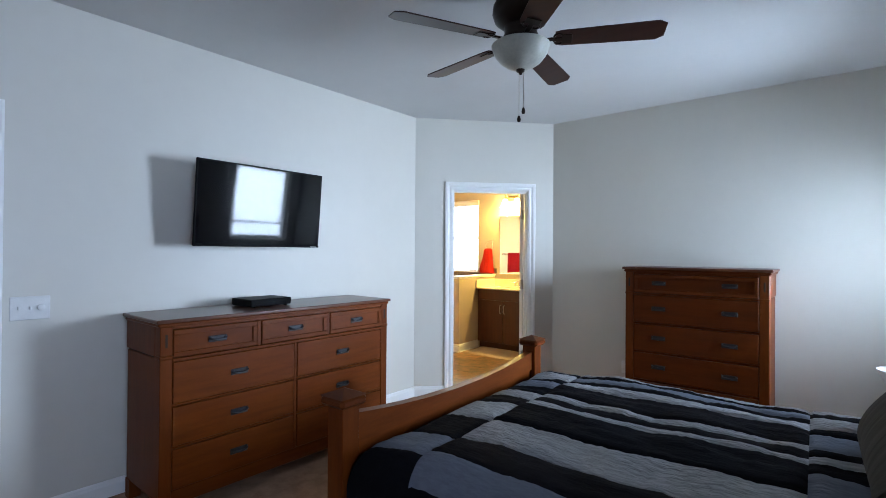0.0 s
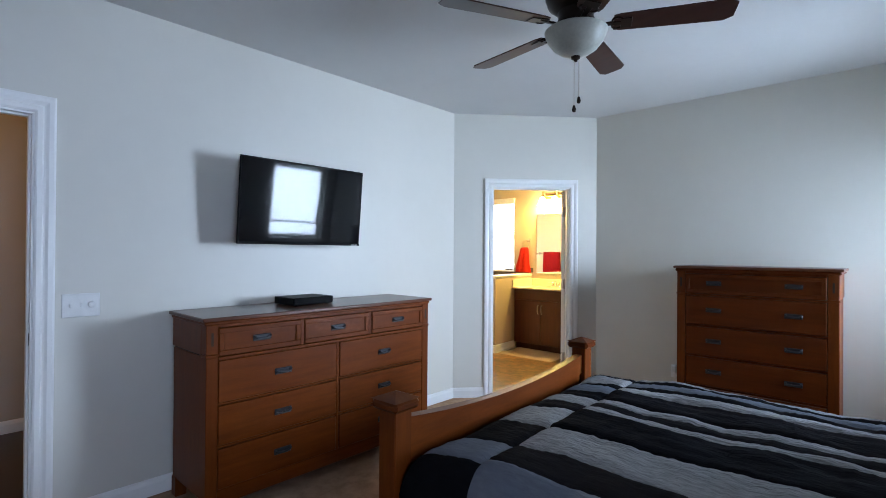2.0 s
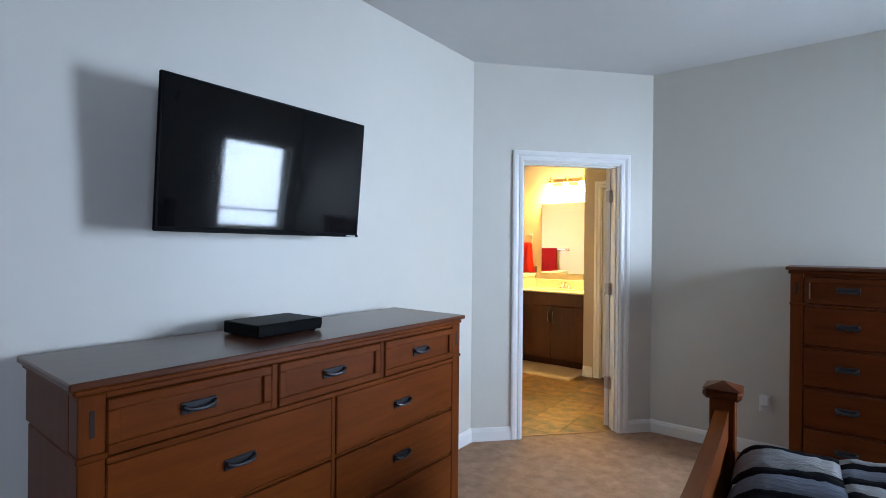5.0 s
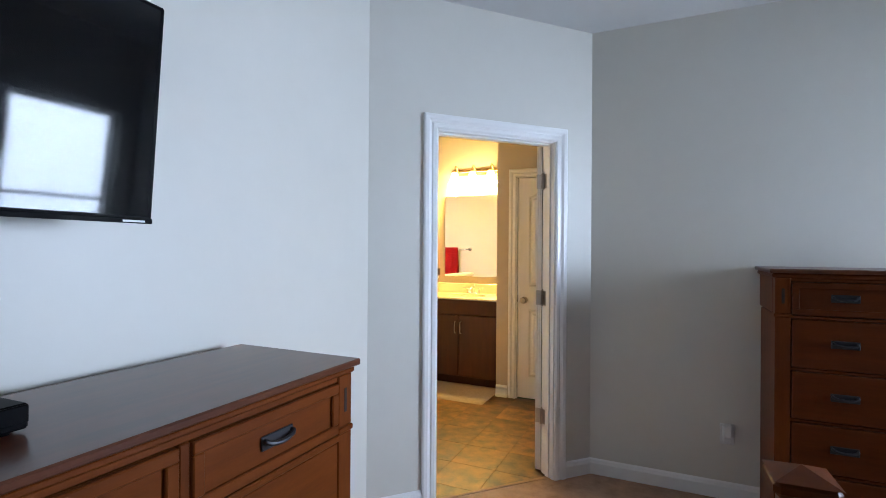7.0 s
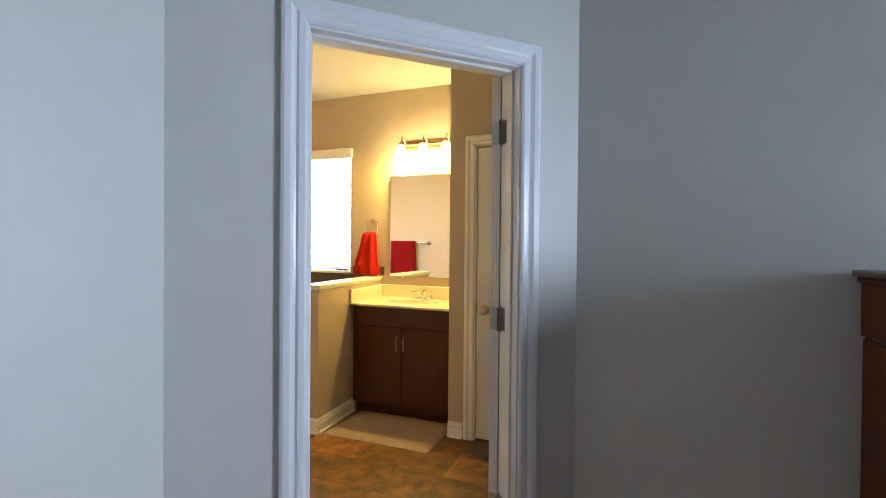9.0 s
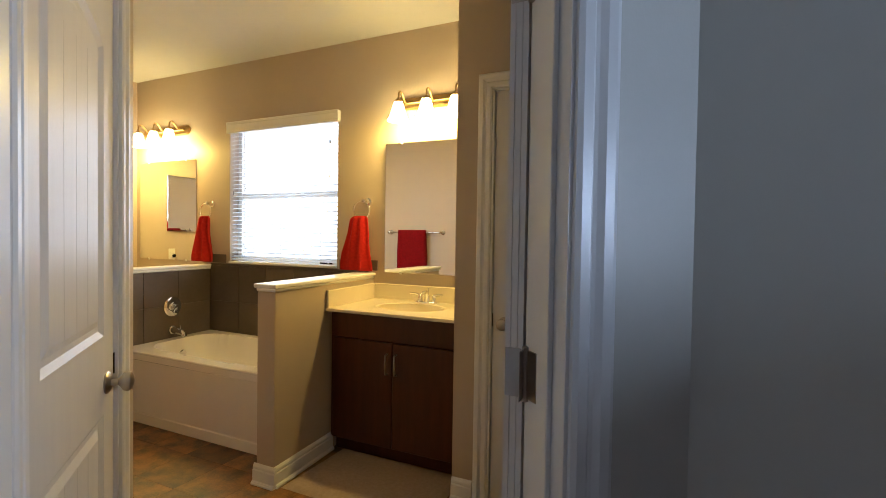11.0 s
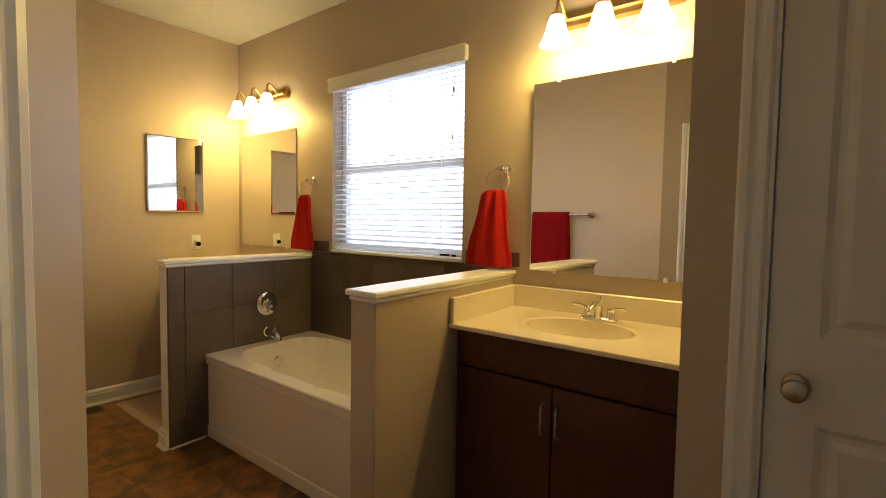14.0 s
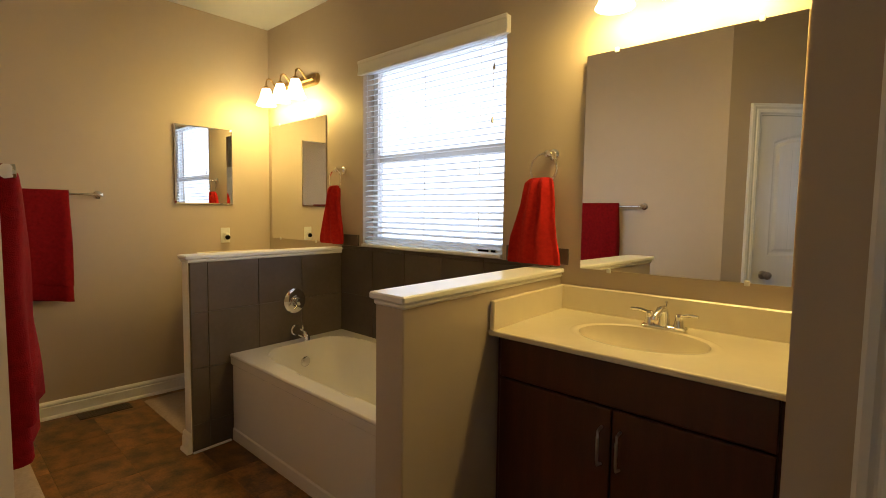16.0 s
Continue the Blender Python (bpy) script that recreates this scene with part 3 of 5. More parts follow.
def bed():
    t = thing("bed_frame", BED, "cherry-stained wooden bed frame with square footboard posts", "bed")
    P = lambda name, sh, mat, label="": part(name, sh, mat, t, label, local=True)
    for y in (0, W_BED):
        post = P("post", cbox(-0.044, 0.044, y - 0.044, y + 0.044, 0, 0.815, 0.004), WOODV)
        part("post_cap", cbox(-0.067, 0.067, y - 0.067, y + 0.067, 0.815, 0.856, 0.013) +
             [([(-0.067, y - 0.067, 0.854), (0.067, y - 0.067, 0.854), (0.067, y + 0.067, 0.854), (-0.067, y + 0.067, 0.854), (0, y, 0.880)], [[0, 1, 4], [1, 2, 4], [2, 3, 4], [3, 0, 4], [3, 2, 1, 0]])], WOODX, post, local=True)
    n = 22
    arc = [(0.045 + (W_BED - 0.09) * i / n, 0.775 - 0.052 * (1 - (2 * i / n - 1) ** 2)) for i in range(n + 1)]
    rail = arc + [(y, z - 0.11) for y, z in reversed(arc)]
    P("top_rail", extrude(rail, 0.046, lambda a, b, d: (-0.023 + d, a, b)), WOOD)
    P("footboard_panel", extrude([(y, z - 0.10) for y, z in arc] + [(W_BED - 0.045, 0.22), (0.045, 0.22)], 0.02, lambda a, b, d: (-0.01 + d, a, b)), WOOD)
    P("bottom_rail", cbox(-0.023, 0.023, 0.045, W_BED - 0.045, 0.16, 0.30), WOOD)
    for y in (0, W_BED):
        P("side_rail", cbox(0.04, L_BED - 0.04, y - 0.014, y + 0.014, 0.2, 0.38), WOODX)
        P("headboard_post", cbox(L_BED - 0.05, L_BED + 0.04, y - 0.045, y + 0.045, 0, 1.25, 0.004), WOODV)
    P("headboard_panel", cbox(L_BED - 0.02, L_BED + 0.02, 0.045, W_BED - 0.045, 0.3, 1.2, 0.004), WOOD)
    m = thing("mattress", BED @ Matrix.Translation((0.06, W_BED / 2, 0.3)), "white mattress hidden under the comforter", "mattress")
    part("mattress_body", cbox(0, L_BED - 0.1, -0.75, 0.75, 0, 0.34, 0.04), WHITEPL, m, local=True)


def cloth(name, colour, second):
    return material(name, colour, 0.95, second=second, scale=1.2, mix=0.75, bump=1.0, bump_scale=1.0, stretch=(22, 64, 24), spec=0.02)


CLOTHS = {"black": cloth("black_cotton", (0.0085, 0.009, 0.012), (0.006, 0.0065, 0.008)), "charcoal": cloth("charcoal_cotton", (0.0125, 0.012, 0.0145), (0.008, 0.0078, 0.0095)),
          "grey": cloth("light_grey_cotton", (0.33, 0.33, 0.34), (0.17, 0.17, 0.18)), "blue": cloth("blue_grey_cotton", (0.15, 0.165, 0.20), (0.105, 0.115, 0.145))}
# the light stripes are crinkled, the dark ones smoother
for shade, deep in (("grey", 0.011), ("blue", 0.006)):
    for node in CLOTHS[shade].node_tree.nodes:
        if node.type == "BUMP":
            node.inputs["Distance"].default_value = deep
# each field of the patchwork: where a stripe starts across the bed, and its cloth
FIELDS = (
    (-9.0, [(-9, "blue"), (1.22, "black"), (1.46, "blue"), (1.66, "black"), (1.92, "grey"), (2.17, "charcoal"), (2.30, "grey"), (2.43, "black"), (2.55, "blue"), (2.68, "black"), (2.76, "grey"), (2.90, "black"), (3.10, "blue")]),
    (-1.065, [(-9, "black"), (1.10, "blue"), (1.28, "black"), (1.34, "blue"), (1.50, "charcoal"), (1.69, "grey"), (1.93, "black"), (2.21, "grey"), (2.28, "charcoal"), (2.37, "grey"), (2.44, "charcoal"), (2.64, "grey"), (2.73, "black"), (2.79, "blue"), (2.86, "black"), (2.91, "grey"), (3.05, "black")]),
    (0.035, [(-9, "blue"), (1.50, "black"), (1.80, "blue"), (2.12, "black"), (2.24, "grey"), (2.32, "black"), (2.40, "blue"), (2.60, "black"), (2.67, "grey"), (2.82, "black"), (2.90, "grey"), (2.97, "black")]),
)


def comforter():
    """A quilted patchwork laid over the mattress, draped down the sides and tucked behind the footboard; each patch is a piece."""
    top, r = 0.70, 0.13
    y0, y1, x0 = -0.03, 1.63, 0.045

    def drape(s, lo, hi):
        """Arc length s from lo: place across and drop below the top."""
        if s < lo + r:
            d, way, end = lo + r - s, -1, lo
        elif s > hi - r:
            d, way, end = s - hi + r, 1, hi
        else:
            return s, 0.0
        if d < r * math.pi / 2:
            return end - way * r + way * r * math.sin(d / r), r * (1 - math.cos(d / r))
        return end + way * 0.04 * (d - r * math.pi / 2), r + d - r * math.pi / 2
    fx = [f[0] + 1.42 for f in FIELDS]
    cuts = sorted({round(y - 1.40, 3) for f in FIELDS for y, _ in f[1][1:]})
    step = 0.016

    def spaced(lo, hi, stops):
        """Even steps from lo to hi that also meet every stop."""
        marks, out = sorted({lo, hi, *[q for q in stops if lo < q < hi]}), []
        for a, b in zip(marks, marks[1:]):
            n = max(1, round((b - a) / step))
            out += [a + (b - a) * k / n for k in range(n)]
        return out + [hi]
    S, T = spaced(x0 - 0.22, x0 + 2.0, fx[1:]), spaced(y0 - 0.42, y1 + 0.42, cuts)
    index = lambda stops, v: max(k for k, q in enumerate(stops) if q <= v + 1e-6)

    def place(s, t):
        px, dx = drape(s, x0, 9)
        py, dy = drape(t, y0, y1)
        drop = math.hypot(dx, dy) if dx < r and dy < r else max(dx, dy) + 0.25 * min(dx, dy)
        soft = 1 - min(1, drop / 0.4)
        puff = 0.020 * noise.noise((px * 2.3, py * 2.6, 1.3)) + 0.011 * noise.noise((px * 6, py * 7, 4.0))
        seam = sum(-0.011 * math.exp(-((s - f) / 0.014) ** 2) for f in fx[1:])
        k = index(fx, s)
        for q, _ in FIELDS[k][1][1:]:
            seam -= 0.007 * math.exp(-((t - q + 1.40) / 0.011) ** 2)
        pucker = 0.0045 * noise.noise((px * 34, py * 7, 8.0)) + 0.005 * noise.noise((px * 5, py * 24, 3.0)) + 0.003 * noise.noise((px * 60, py * 22, 5.0))
        return (px, py - 0.03 * noise.noise((px * 4, drop * 3, 6)) * (1 - soft), top - drop + (puff + seam + pucker) * (0.4 + 0.6 * soft) - 0.02 * math.exp(-((px - x0) / 0.25) ** 2) - 0.3)
    c = thing("comforter", BED @ Matrix.Translation((0, 0, 0.3)), "charcoal and grey striped patchwork comforter spread over the bed", "comforter")
    for k, (_, stripes) in enumerate(FIELDS):
        si = [i for i in range(len(S) - 1) if index(fx, (S[i] + S[i + 1]) / 2) == k]
        starts = [q - 1.40 for q, _ in stripes]
        for n, (_, kind) in enumerate(stripes):
            ti = [j for j in range(len(T) - 1) if index(starts, (T[j] + T[j + 1]) / 2) == n]
            if not si or not ti:
                continue
            rows = [[place(s, t) for t in T[ti[0]:ti[-1] + 2]] for s in S[si[0]:si[-1] + 2]]
            me = mesh_of("patch", grid_shape(rows), CLOTHS[kind], recalc=False)
            me.polygons.foreach_set("use_smooth", [True] * len(me.polygons))
            ob = new("patch", me)
            ob.parent = c


def pillow(at, w, h, d, label):
    """A stuffed cushion: two bulged faces meeting at a seam with pinched corners."""
    n, rows = 20, []
    t = thing("pillow", at, label, "pillow", "pillows on the bed")
    for side in (1, -1):
        for i in range(n + 1):
            row = []
            for j in range(n + 1):
                u, v = 2 * i / n - 1, 2 * j / n - 1
                k = (1 - abs(u) ** 2.6) ** 0.6 * (1 - abs(v) ** 2.6) ** 0.6 if abs(u) < 1 and abs(v) < 1 else 0
                row.append((side * d / 2 * k, u * w / 2 * (1 - 0.07 * (1 - v * v)), h / 2 + v * h / 2 * (1 - 0.07 * (1 - u * u))))
            rows.append(row)
    part("cushion", grid_shape(rows[:n + 1]) + grid_shape(rows[n + 1:]), PILLOW, t, smooth=True, local=True)


bed()
comforter()
pillow(BED @ pose(1.60, 0.86, 0.715, 0, 40, 0), 0.62, 0.46, 0.20, "dark grey woven pillow leaning towards the headboard")
pillow(BED @ pose(1.72, 0.30, 0.715, 0, 40, 0), 0.62, 0.46, 0.20, "dark grey woven pillow leaning towards the headboard")


# ---- television, box, switches ----
def television():
    t = thing("television", pose(-2.985, 1.945, 1.715, 0, 5.0, 0), "black flat-screen television tilted down on a wall mount", "television")
    w, h = 0.457, 0.268
    P = lambda name, sh, mat, label="": part(name, sh, mat, t, label, local=True)
    P("case", cbox(0.048, 0.062, -w, w, -h, h, 0.004) + cbox(0.005, 0.049, -w * 0.8, w * 0.8, -h * 0.85, h * 0.6, 0.012), BLACKPL)
    P("screen", cbox(0.0615, 0.0635, -w + 0.012, w - 0.012, -h + 0.018, h - 0.010, 0.0005), SCREEN, "dark glossy screen")
    P("bezel_strip", cbox(0.06, 0.066, -w, w, -h, -h + 0.013, 0.002), BLACKPL)
    P("badge", cbox(0.065, 0.0665, w - 0.075, w - 0.02, -h + 0.003, -h + 0.008, 0.0005), WHITEPL)
    part("wall_mount", cbox(-3.161, -2.965, 1.85, 2.04, 1.62, 1.80, 0.004), BLACKPL, t)


def receiver():
    m = pose(-2.90, 1.92, 1.054, 0, 0, 3)
    t = thing("receiver_box", m, "black set-top box lying on the dresser", "electronics")
    P = lambda name, sh, mat, label="": part(name, sh, mat, t, label, local=True)
    P("case", cbox(-0.11, 0.11, -0.15, 0.15, 0.006, 0.052, 0.004), BLACKPL)
    P("front_panel", cbox(0.108, 0.114, -0.148, 0.148, 0.018, 0.050, 0.002), BLACKPL)
    for x in (-0.09, 0.09):
        for y in (-0.12, 0.12):
            P("rubber_foot", lathe([(0.01, 0), (0.01, 0.007)], (x, y, 0), n=10), BLACKPL)


def switch_plate():
    t = thing("light_switch", (-3.163, 0.77, 1.11), "white three-gang switch plate with two toggles and a dimmer", "light switch")
    x = -3.163
    part("plate", cbox(x, x + 0.006, 0.685, 0.850, 1.050, 1.172, 0.003), WHITEPL, t)
    for y in (0.720, 0.766):
        part("toggle", cbox(x + 0.006, x + 0.016, y - 0.005, y + 0.005, 1.103, 1.122, 0.002), WHITEPL, t)
    part("dimmer_knob", lathe([(0.017, 0.006), (0.016, 0.018), (0.012, 0.020)], (x, 0.812, 1.112), "x"), WHITEPL, t, smooth=True)


def wall_outlet():
    t = thing("wall_outlet", (-1.46, 4.748, 0.36), "white wall outlet with a plug-in air freshener", "outlet")
    part("plate", cbox(-1.496, -1.424, 4.742, 4.748, 0.305, 0.420, 0.003), WHITEPL, t)
    part("socket", cbox(-1.478, -1.442, 4.739, 4.743, 0.316, 0.350, 0.003), WHITEPL, t)
    part("plug_in", cbox(-1.486, -1.434, 4.700, 4.743, 0.348, 0.425, 0.012), WHITEPL, t)


television()
receiver()
switch_plate()
wall_outlet()


# ---- ceiling fan ----
def ceiling_fan():
    cx, cy = -1.15, 2.288
    t = thing("ceiling_fan", (cx, cy, CEILING), "dark bronze five-blade ceiling fan with an alabaster light bowl", "ceiling fan")
    P = lambda name, sh, mat, label="", smooth=True: part(name, sh, mat, t, label, smooth)
    P("motor_housing", lathe([(0.085, 0), (0.088, -0.02), (0.115, -0.05), (0.138, -0.09), (0.142, -0.13), (0.130, -0.165), (0.100, -0.19), (0.085, -0.20), (0.080, -0.225), (0.088, -0.245), (0.092, -0.262)], (cx, cy, CEILING), n=32), BRONZE)
    P("bowl_rim", lathe([(0.085, 2.467), (0.115, 2.462), (0.128, 2.452), (0.126, 2.444), (0.10, 2.442)], (cx, cy, 0), n=32), BRONZE)
    P("light_bowl", lathe([(0.06, 2.456), (0.138, 2.454), (0.146, 2.448), (0.141, 2.432), (0.128, 2.402), (0.103, 2.370), (0.066, 2.344), (0.030, 2.332), (0.0, 2.329)], (cx, cy, 0), n=36), ALABASTER, "white swirled alabaster glass bowl")
    P("finial", lathe([(0.0, 2.332), (0.022, 2.330), (0.020, 2.320), (0.010, 2.315), (0.008, 2.307), (0.0, 2.304)], (cx, cy, 0), n=16), BRONZE)
    for dx, dy, z in ((-0.004, -0.006, 2.096), (0.012, 0.010, 2.138)):
        chain = P("pull_chain", tube([(cx + dx, cy + dy, 2.315), (cx + dx, cy + dy, z)], 0.0016, 6), NICKEL)
        part("pull_knob", lathe([(0.0, z + 0.006), (0.006, z), (0.010, z - 0.018), (0.007, z - 0.028), (0.0, z - 0.03)], (cx + dx, cy + dy, 0), n=12), BRONZE, chain, smooth=True)
    for k in range(5):
        m = Matrix.Translation((cx, cy, 2.470)) @ pose(0, 0, 0, 0, 0, FAN_TURN + 72 * k) @ pose(0, 0, 0, -11, 0, 0)
        arm = P("blade_arm", moved(cbox(0.08, 0.21, -0.012, 0.012, -0.005, 0.004, 0.002) + ring((0.185, 0.018, 0), 0.022, 0.005, "z", 16) + ring((0.185, -0.018, 0), 0.022, 0.005, "z", 16) + cbox(0.2, 0.25, -0.035, 0.035, -0.006, -0.001, 0.002), m), BRONZE, "", False)
        out = [(0.17, -0.05), (0.20, -0.058), (0.640, -0.070), (0.676, -0.045), (0.676, 0.045), (0.640, 0.070), (0.20, 0.058), (0.17, 0.05)]
        part("blade", moved(extrude(out, 0.006, lambda a, b, d: (a, b, d)), m), BLADE, arm, "dark walnut fan blade")


FAN_TURN = 27.0
ceiling_fan()


# ---- bedroom window, bedside ----
def bedroom_window(name, y0, y1):
    t = thing(name, (XE, (y0 + y1) / 2, 0.93), "white double-hung bedroom window full of daylight", "window", kind="structure")
    z0, z1, x = 0.93, 2.02, XE + 0.09
    part("window_frame", cbox(x, x + 0.05, y0, y0 + 0.04, z0, z1) + cbox(x, x + 0.05, y1 - 0.04, y1, z0, z1) + cbox(x, x + 0.05, y0 + 0.04, y1 - 0.04, z1 - 0.04, z1) + cbox(x, x + 0.05, y0 + 0.04, y1 - 0.04, z0, z0 + 0.05), TRIM, t)
    part("meeting_rail", cbox(x + 0.005, x + 0.045, y0 + 0.04, y1 - 0.04, 1.16, 1.19), TRIM, t)
    for a, b in ((z0 + 0.05, 1.16), (1.19, z1 - 0.04)):
        p = part("pane", cbox(x + 0.022, x + 0.026, y0 + 0.04, y1 - 0.04, a, b, 0.0005), GLASS, t)
        p.visible_shadow = False
    part("window_sill", cbox(XE - 0.03, XE + 0.09, y0 - 0.03, y1 + 0.03, z0 - 0.022, z0 + 0.004, 0.004), TRIM, t)


def nightstand():
    t = thing("nightstand", (0.5, 3.42, 0), "small cherry-stained wooden nightstand beside the bed", "nightstand")
    part("body", cbox(0.22, 0.80, 3.25, 3.62, 0.08, 0.56), WOOD, t)
    part("top", cbox(0.20, 0.82, 3.23, 3.64, 0.56, 0.585, 0.004), WOODTOP, t)
    for x in (0.24, 0.74):
        for y in (3.27, 3.56):
            part("leg", cbox(x, x + 0.04, y, y + 0.04, 0, 0.08), WOODV, t)
    m = thing("table_lamp", (0.33, 3.40, 0.585), "small table lamp with a white flared shade on the nightstand", "lamp")
    part("base", lathe([(0.06, 0.585), (0.06, 0.60), (0.012, 0.615), (0.010, 0.75)], (0.33, 3.40, 0), n=20), BRONZE, m, smooth=True)
    part("shade", lathe([(0.055, 0.745), (0.105, 0.855), (0.10, 0.855), (0.05, 0.748)], (0.33, 3.40, 0), n=28), LAMPSHADE, m, "white flared lamp shade", smooth=True)


bedroom_window("window_1", 3.70, 4.58)
# unseen window, added as the opening for the fill lamp
bedroom_window("window_3_added_fill", -0.32, 0.52)
nightstand()


# ---- doors ----
def inset(outline, d):
    """An outline drawn in by d, for outlines that run anticlockwise."""
    n, out = len(outline), []
    for i in range(n):
        p, q, r = Vector(outline[i - 1]), Vector(outline[i]), Vector(outline[(i + 1) % n])
        a, b = (q - p).normalized(), (r - q).normalized()
        na, nb = Vector((-a.y, a.x)), Vector((-b.y, b.x))
        m = (na + nb).normalized()
        out.append(tuple(q + m * d / max(0.35, m.dot(na))))
    return out


def bevel_plate(outline, h, d, place):
    """A plate with sloped sides: the outline at its foot, drawn in by d at height h."""
    top, n = inset(outline, d), len(outline)
    pts = [place(a, b, 0) for a, b in outline] + [place(a, b, h) for a, b in top]
    return [(pts, [list(range(n, 2 * n)), list(range(n))] + [[i, (i + 1) % n, n + (i + 1) % n, n + i] for i in range(n)])]


def knob(parent, x, z, face, way, mat=None):
    """A round door knob with its rose, on a face; way is +1 or -1 along y."""
    prof = [(0.031, 0.0), (0.032, 0.004), (0.026, 0.010), (0.012, 0.014), (0.010, 0.030), (0.016, 0.036), (0.026, 0.043), (0.029, 0.053), (0.026, 0.062), (0.014, 0.067), (0.0, 0.068)]
    part("knob", lathe([(r, face + way * h) for r, h in prof], (x, 0, z), "y", 24), mat or NICKEL, parent, "satin nickel door knob", smooth=True, local=True)


def door_leaf(name, m, w, h, label, sides=(1, -1), knob_x=None, arch=0.055, knob_z=0.92):
    """A moulded two-panel plank door with an arched top panel; local x along its width, y through it, z up."""
    t = thing(name, m, label, "door", kind="structure")
    th, st = 0.035, 0.105
    part("slab", cbox(0, w, -th / 2 + 0.010, th / 2 - 0.010, 0, h, 0.002), DOORPAINT, t, local=True)
    a, b = st, w - st
    n = 14
    curve = [(b - (b - a) * i / n, h - 0.18 + arch * (1 - (2 * i / n - 1) ** 2)) for i in range(n + 1)]
    for s in sides:
        y0 = s * (th / 2 - 0.0102)
        place = lambda p, q, d: (p, y0 + s * d, q)
        d = 0.0102
        part("stile", extrude([(0, 0), (a, 0), (a, h), (0, h)], d, place) + extrude([(b, 0), (w, 0), (w, h), (b, h)], d, place), DOORPAINT, t, local=True)
        part("rail", extrude([(a, 0), (b, 0), (b, 0.20), (a, 0.20)], d, place), DOORPAINT, t, local=True)
        part("rail", extrude([(a, 0.815), (b, 0.815), (b, 1.035), (a, 1.035)], d, place), DOORPAINT, t, local=True)
        part("rail", extrude([(a, h), *reversed(curve), (b, h)], d, place), DOORPAINT, t, local=True)
        # sloped sticking round each sunk panel, then the raised planks
        lower = [(a, 0.20), (b, 0.20), (b, 0.815), (a, 0.815)]
        upper = [(a, 1.035), (b, 1.035)] + curve
        for outline in (lower, upper):
            o2 = inset(outline, 0.016)
            k = len(outline)
            pts = [place(p, q, 0.0100) for p, q in outline] + [place(p, q, 0.0006) for p, q in o2]
            part("sticking", [(pts, [[i, (i + 1) % k, k + (i + 1) % k, k + i] for i in range(k)])], DOORPAINT, t, local=True)
            part("panel", bevel_plate(inset(outline, 0.030), 0.0085, 0.020, lambda p, q, dd: (p, y0 + s * (0.0003 + dd), q)), DOORPAINT, t, local=True)
            lo, hi = a + 0.055, b - 0.055
            cnt = 4
            z0 = outline[0][1] + 0.05
            z1 = (0.765 if outline is lower else h - 0.235)
            for i in range(1, cnt):
                x = lo + (hi - lo) * i / cnt
                # thin darker strip painted as the shade of a groove, not cut in
                part("plank_groove_shade", cbox(x - 0.0018, x + 0.0018, y0 + s * 0.0080, y0 + s * 0.0091, z0, z1, 0.0003), GROOVESHADE, t, local=True)
    if knob_x is not None:
        for s in sides:
            knob(t, knob_x, knob_z - 0.012, s * th / 2, s)
    return t


# door paint darkened a little to stand for shade in the grooves
GROOVESHADE = material("door_groove_shade", (0.70, 0.685, 0.655), 0.4)

# bathroom door, standing open against the entry's far side; local x runs from the hinges
WALL_DOOR_POSE = Matrix.Translation((*A, 0)) @ Matrix(((U.x, NB.x, 0, 0), (U.y, NB.y, 0, 0), (0, 0, 1, 0), (0, 0, 0, 1)))
HINGE = Vector((-2.468, 4.621, 0))
leaf = door_leaf("door_1", Matrix.Translation((HINGE.x - 0.032, HINGE.y, 0.012)) @ pose(0, 0, 0, 0, 0, 88.7), 0.745, 2.022, "white two-panel bathroom door standing wide open", knob_x=0.685)
for z in (0.34, 1.075, 1.80):
    hg = part("hinge", cbox(-0.0015, 0.0012, -0.014, 0.016, z - 0.045, z + 0.045, 0.0005) + cbox(-0.030, -0.0015, -0.0215, -0.019, z - 0.045, z + 0.045, 0.0005), NICKEL, leaf, "satin nickel butt hinge", local=True)
    part("hinge_pin", lathe([(0.0, z - 0.052), (0.0065, z - 0.050), (0.0065, z + 0.050), (0.0, z + 0.053)], (-0.004, -0.0235, 0), n=12), NICKEL, hg, smooth=True, local=True)
    part("jamb_plate", moved(cbox(DOOR_S[1] - 0.0185, DOOR_S[1] - 0.0158, 0.078, 0.1178, z - 0.033, z + 0.057, 0.0008), WALL_DOOR_POSE), NICKEL, hg, "satin nickel hinge plate")
ENTRY_TURN = math.degrees(math.atan2(NB.y, NB.x))
door_leaf("door_2", Matrix.Translation((*at_w(ENTRY_W[1] - 0.018, -0.026), 0.012)) @ pose(0, 0, 0, 0, 0, ENTRY_TURN), ENTRY_W[1] - ENTRY_W[0] - 0.036, 2.015, "closed white two-panel door with a satin nickel knob", sides=(-1,), knob_x=ENTRY_W[1] - 0.018 - 0.309, knob_z=0.909)
door_leaf("door_3", Matrix.Translation((-3.042, 6.052, 0.012)), 0.646, 2.042, "closed white arched two-panel closet door", sides=(-1,), knob_x=0.064)
solid("latch_plate", moved(cbox(-0.004, 0.003, -0.002, 0.002, 0.915, 0.977, 0.0005), Matrix.Translation((*at_w(ENTRY_W[0] + 0.017, -0.007), 0)) @ pose(0, 0, 0, 0, 0, ENTRY_TURN)), BRONZE, "dark metal latch plate beside the door knob", "latch plate", base=(*at_w(0.23), 0.915))
solid("latch_plate", cbox(-3.0455, -3.0425, 6.028, 6.034, 0.90, 0.965, 0.0005), BRONZE, "dark metal latch plate beside the closet knob", "latch plate", base=(-3.044, 6.031, 0.90))
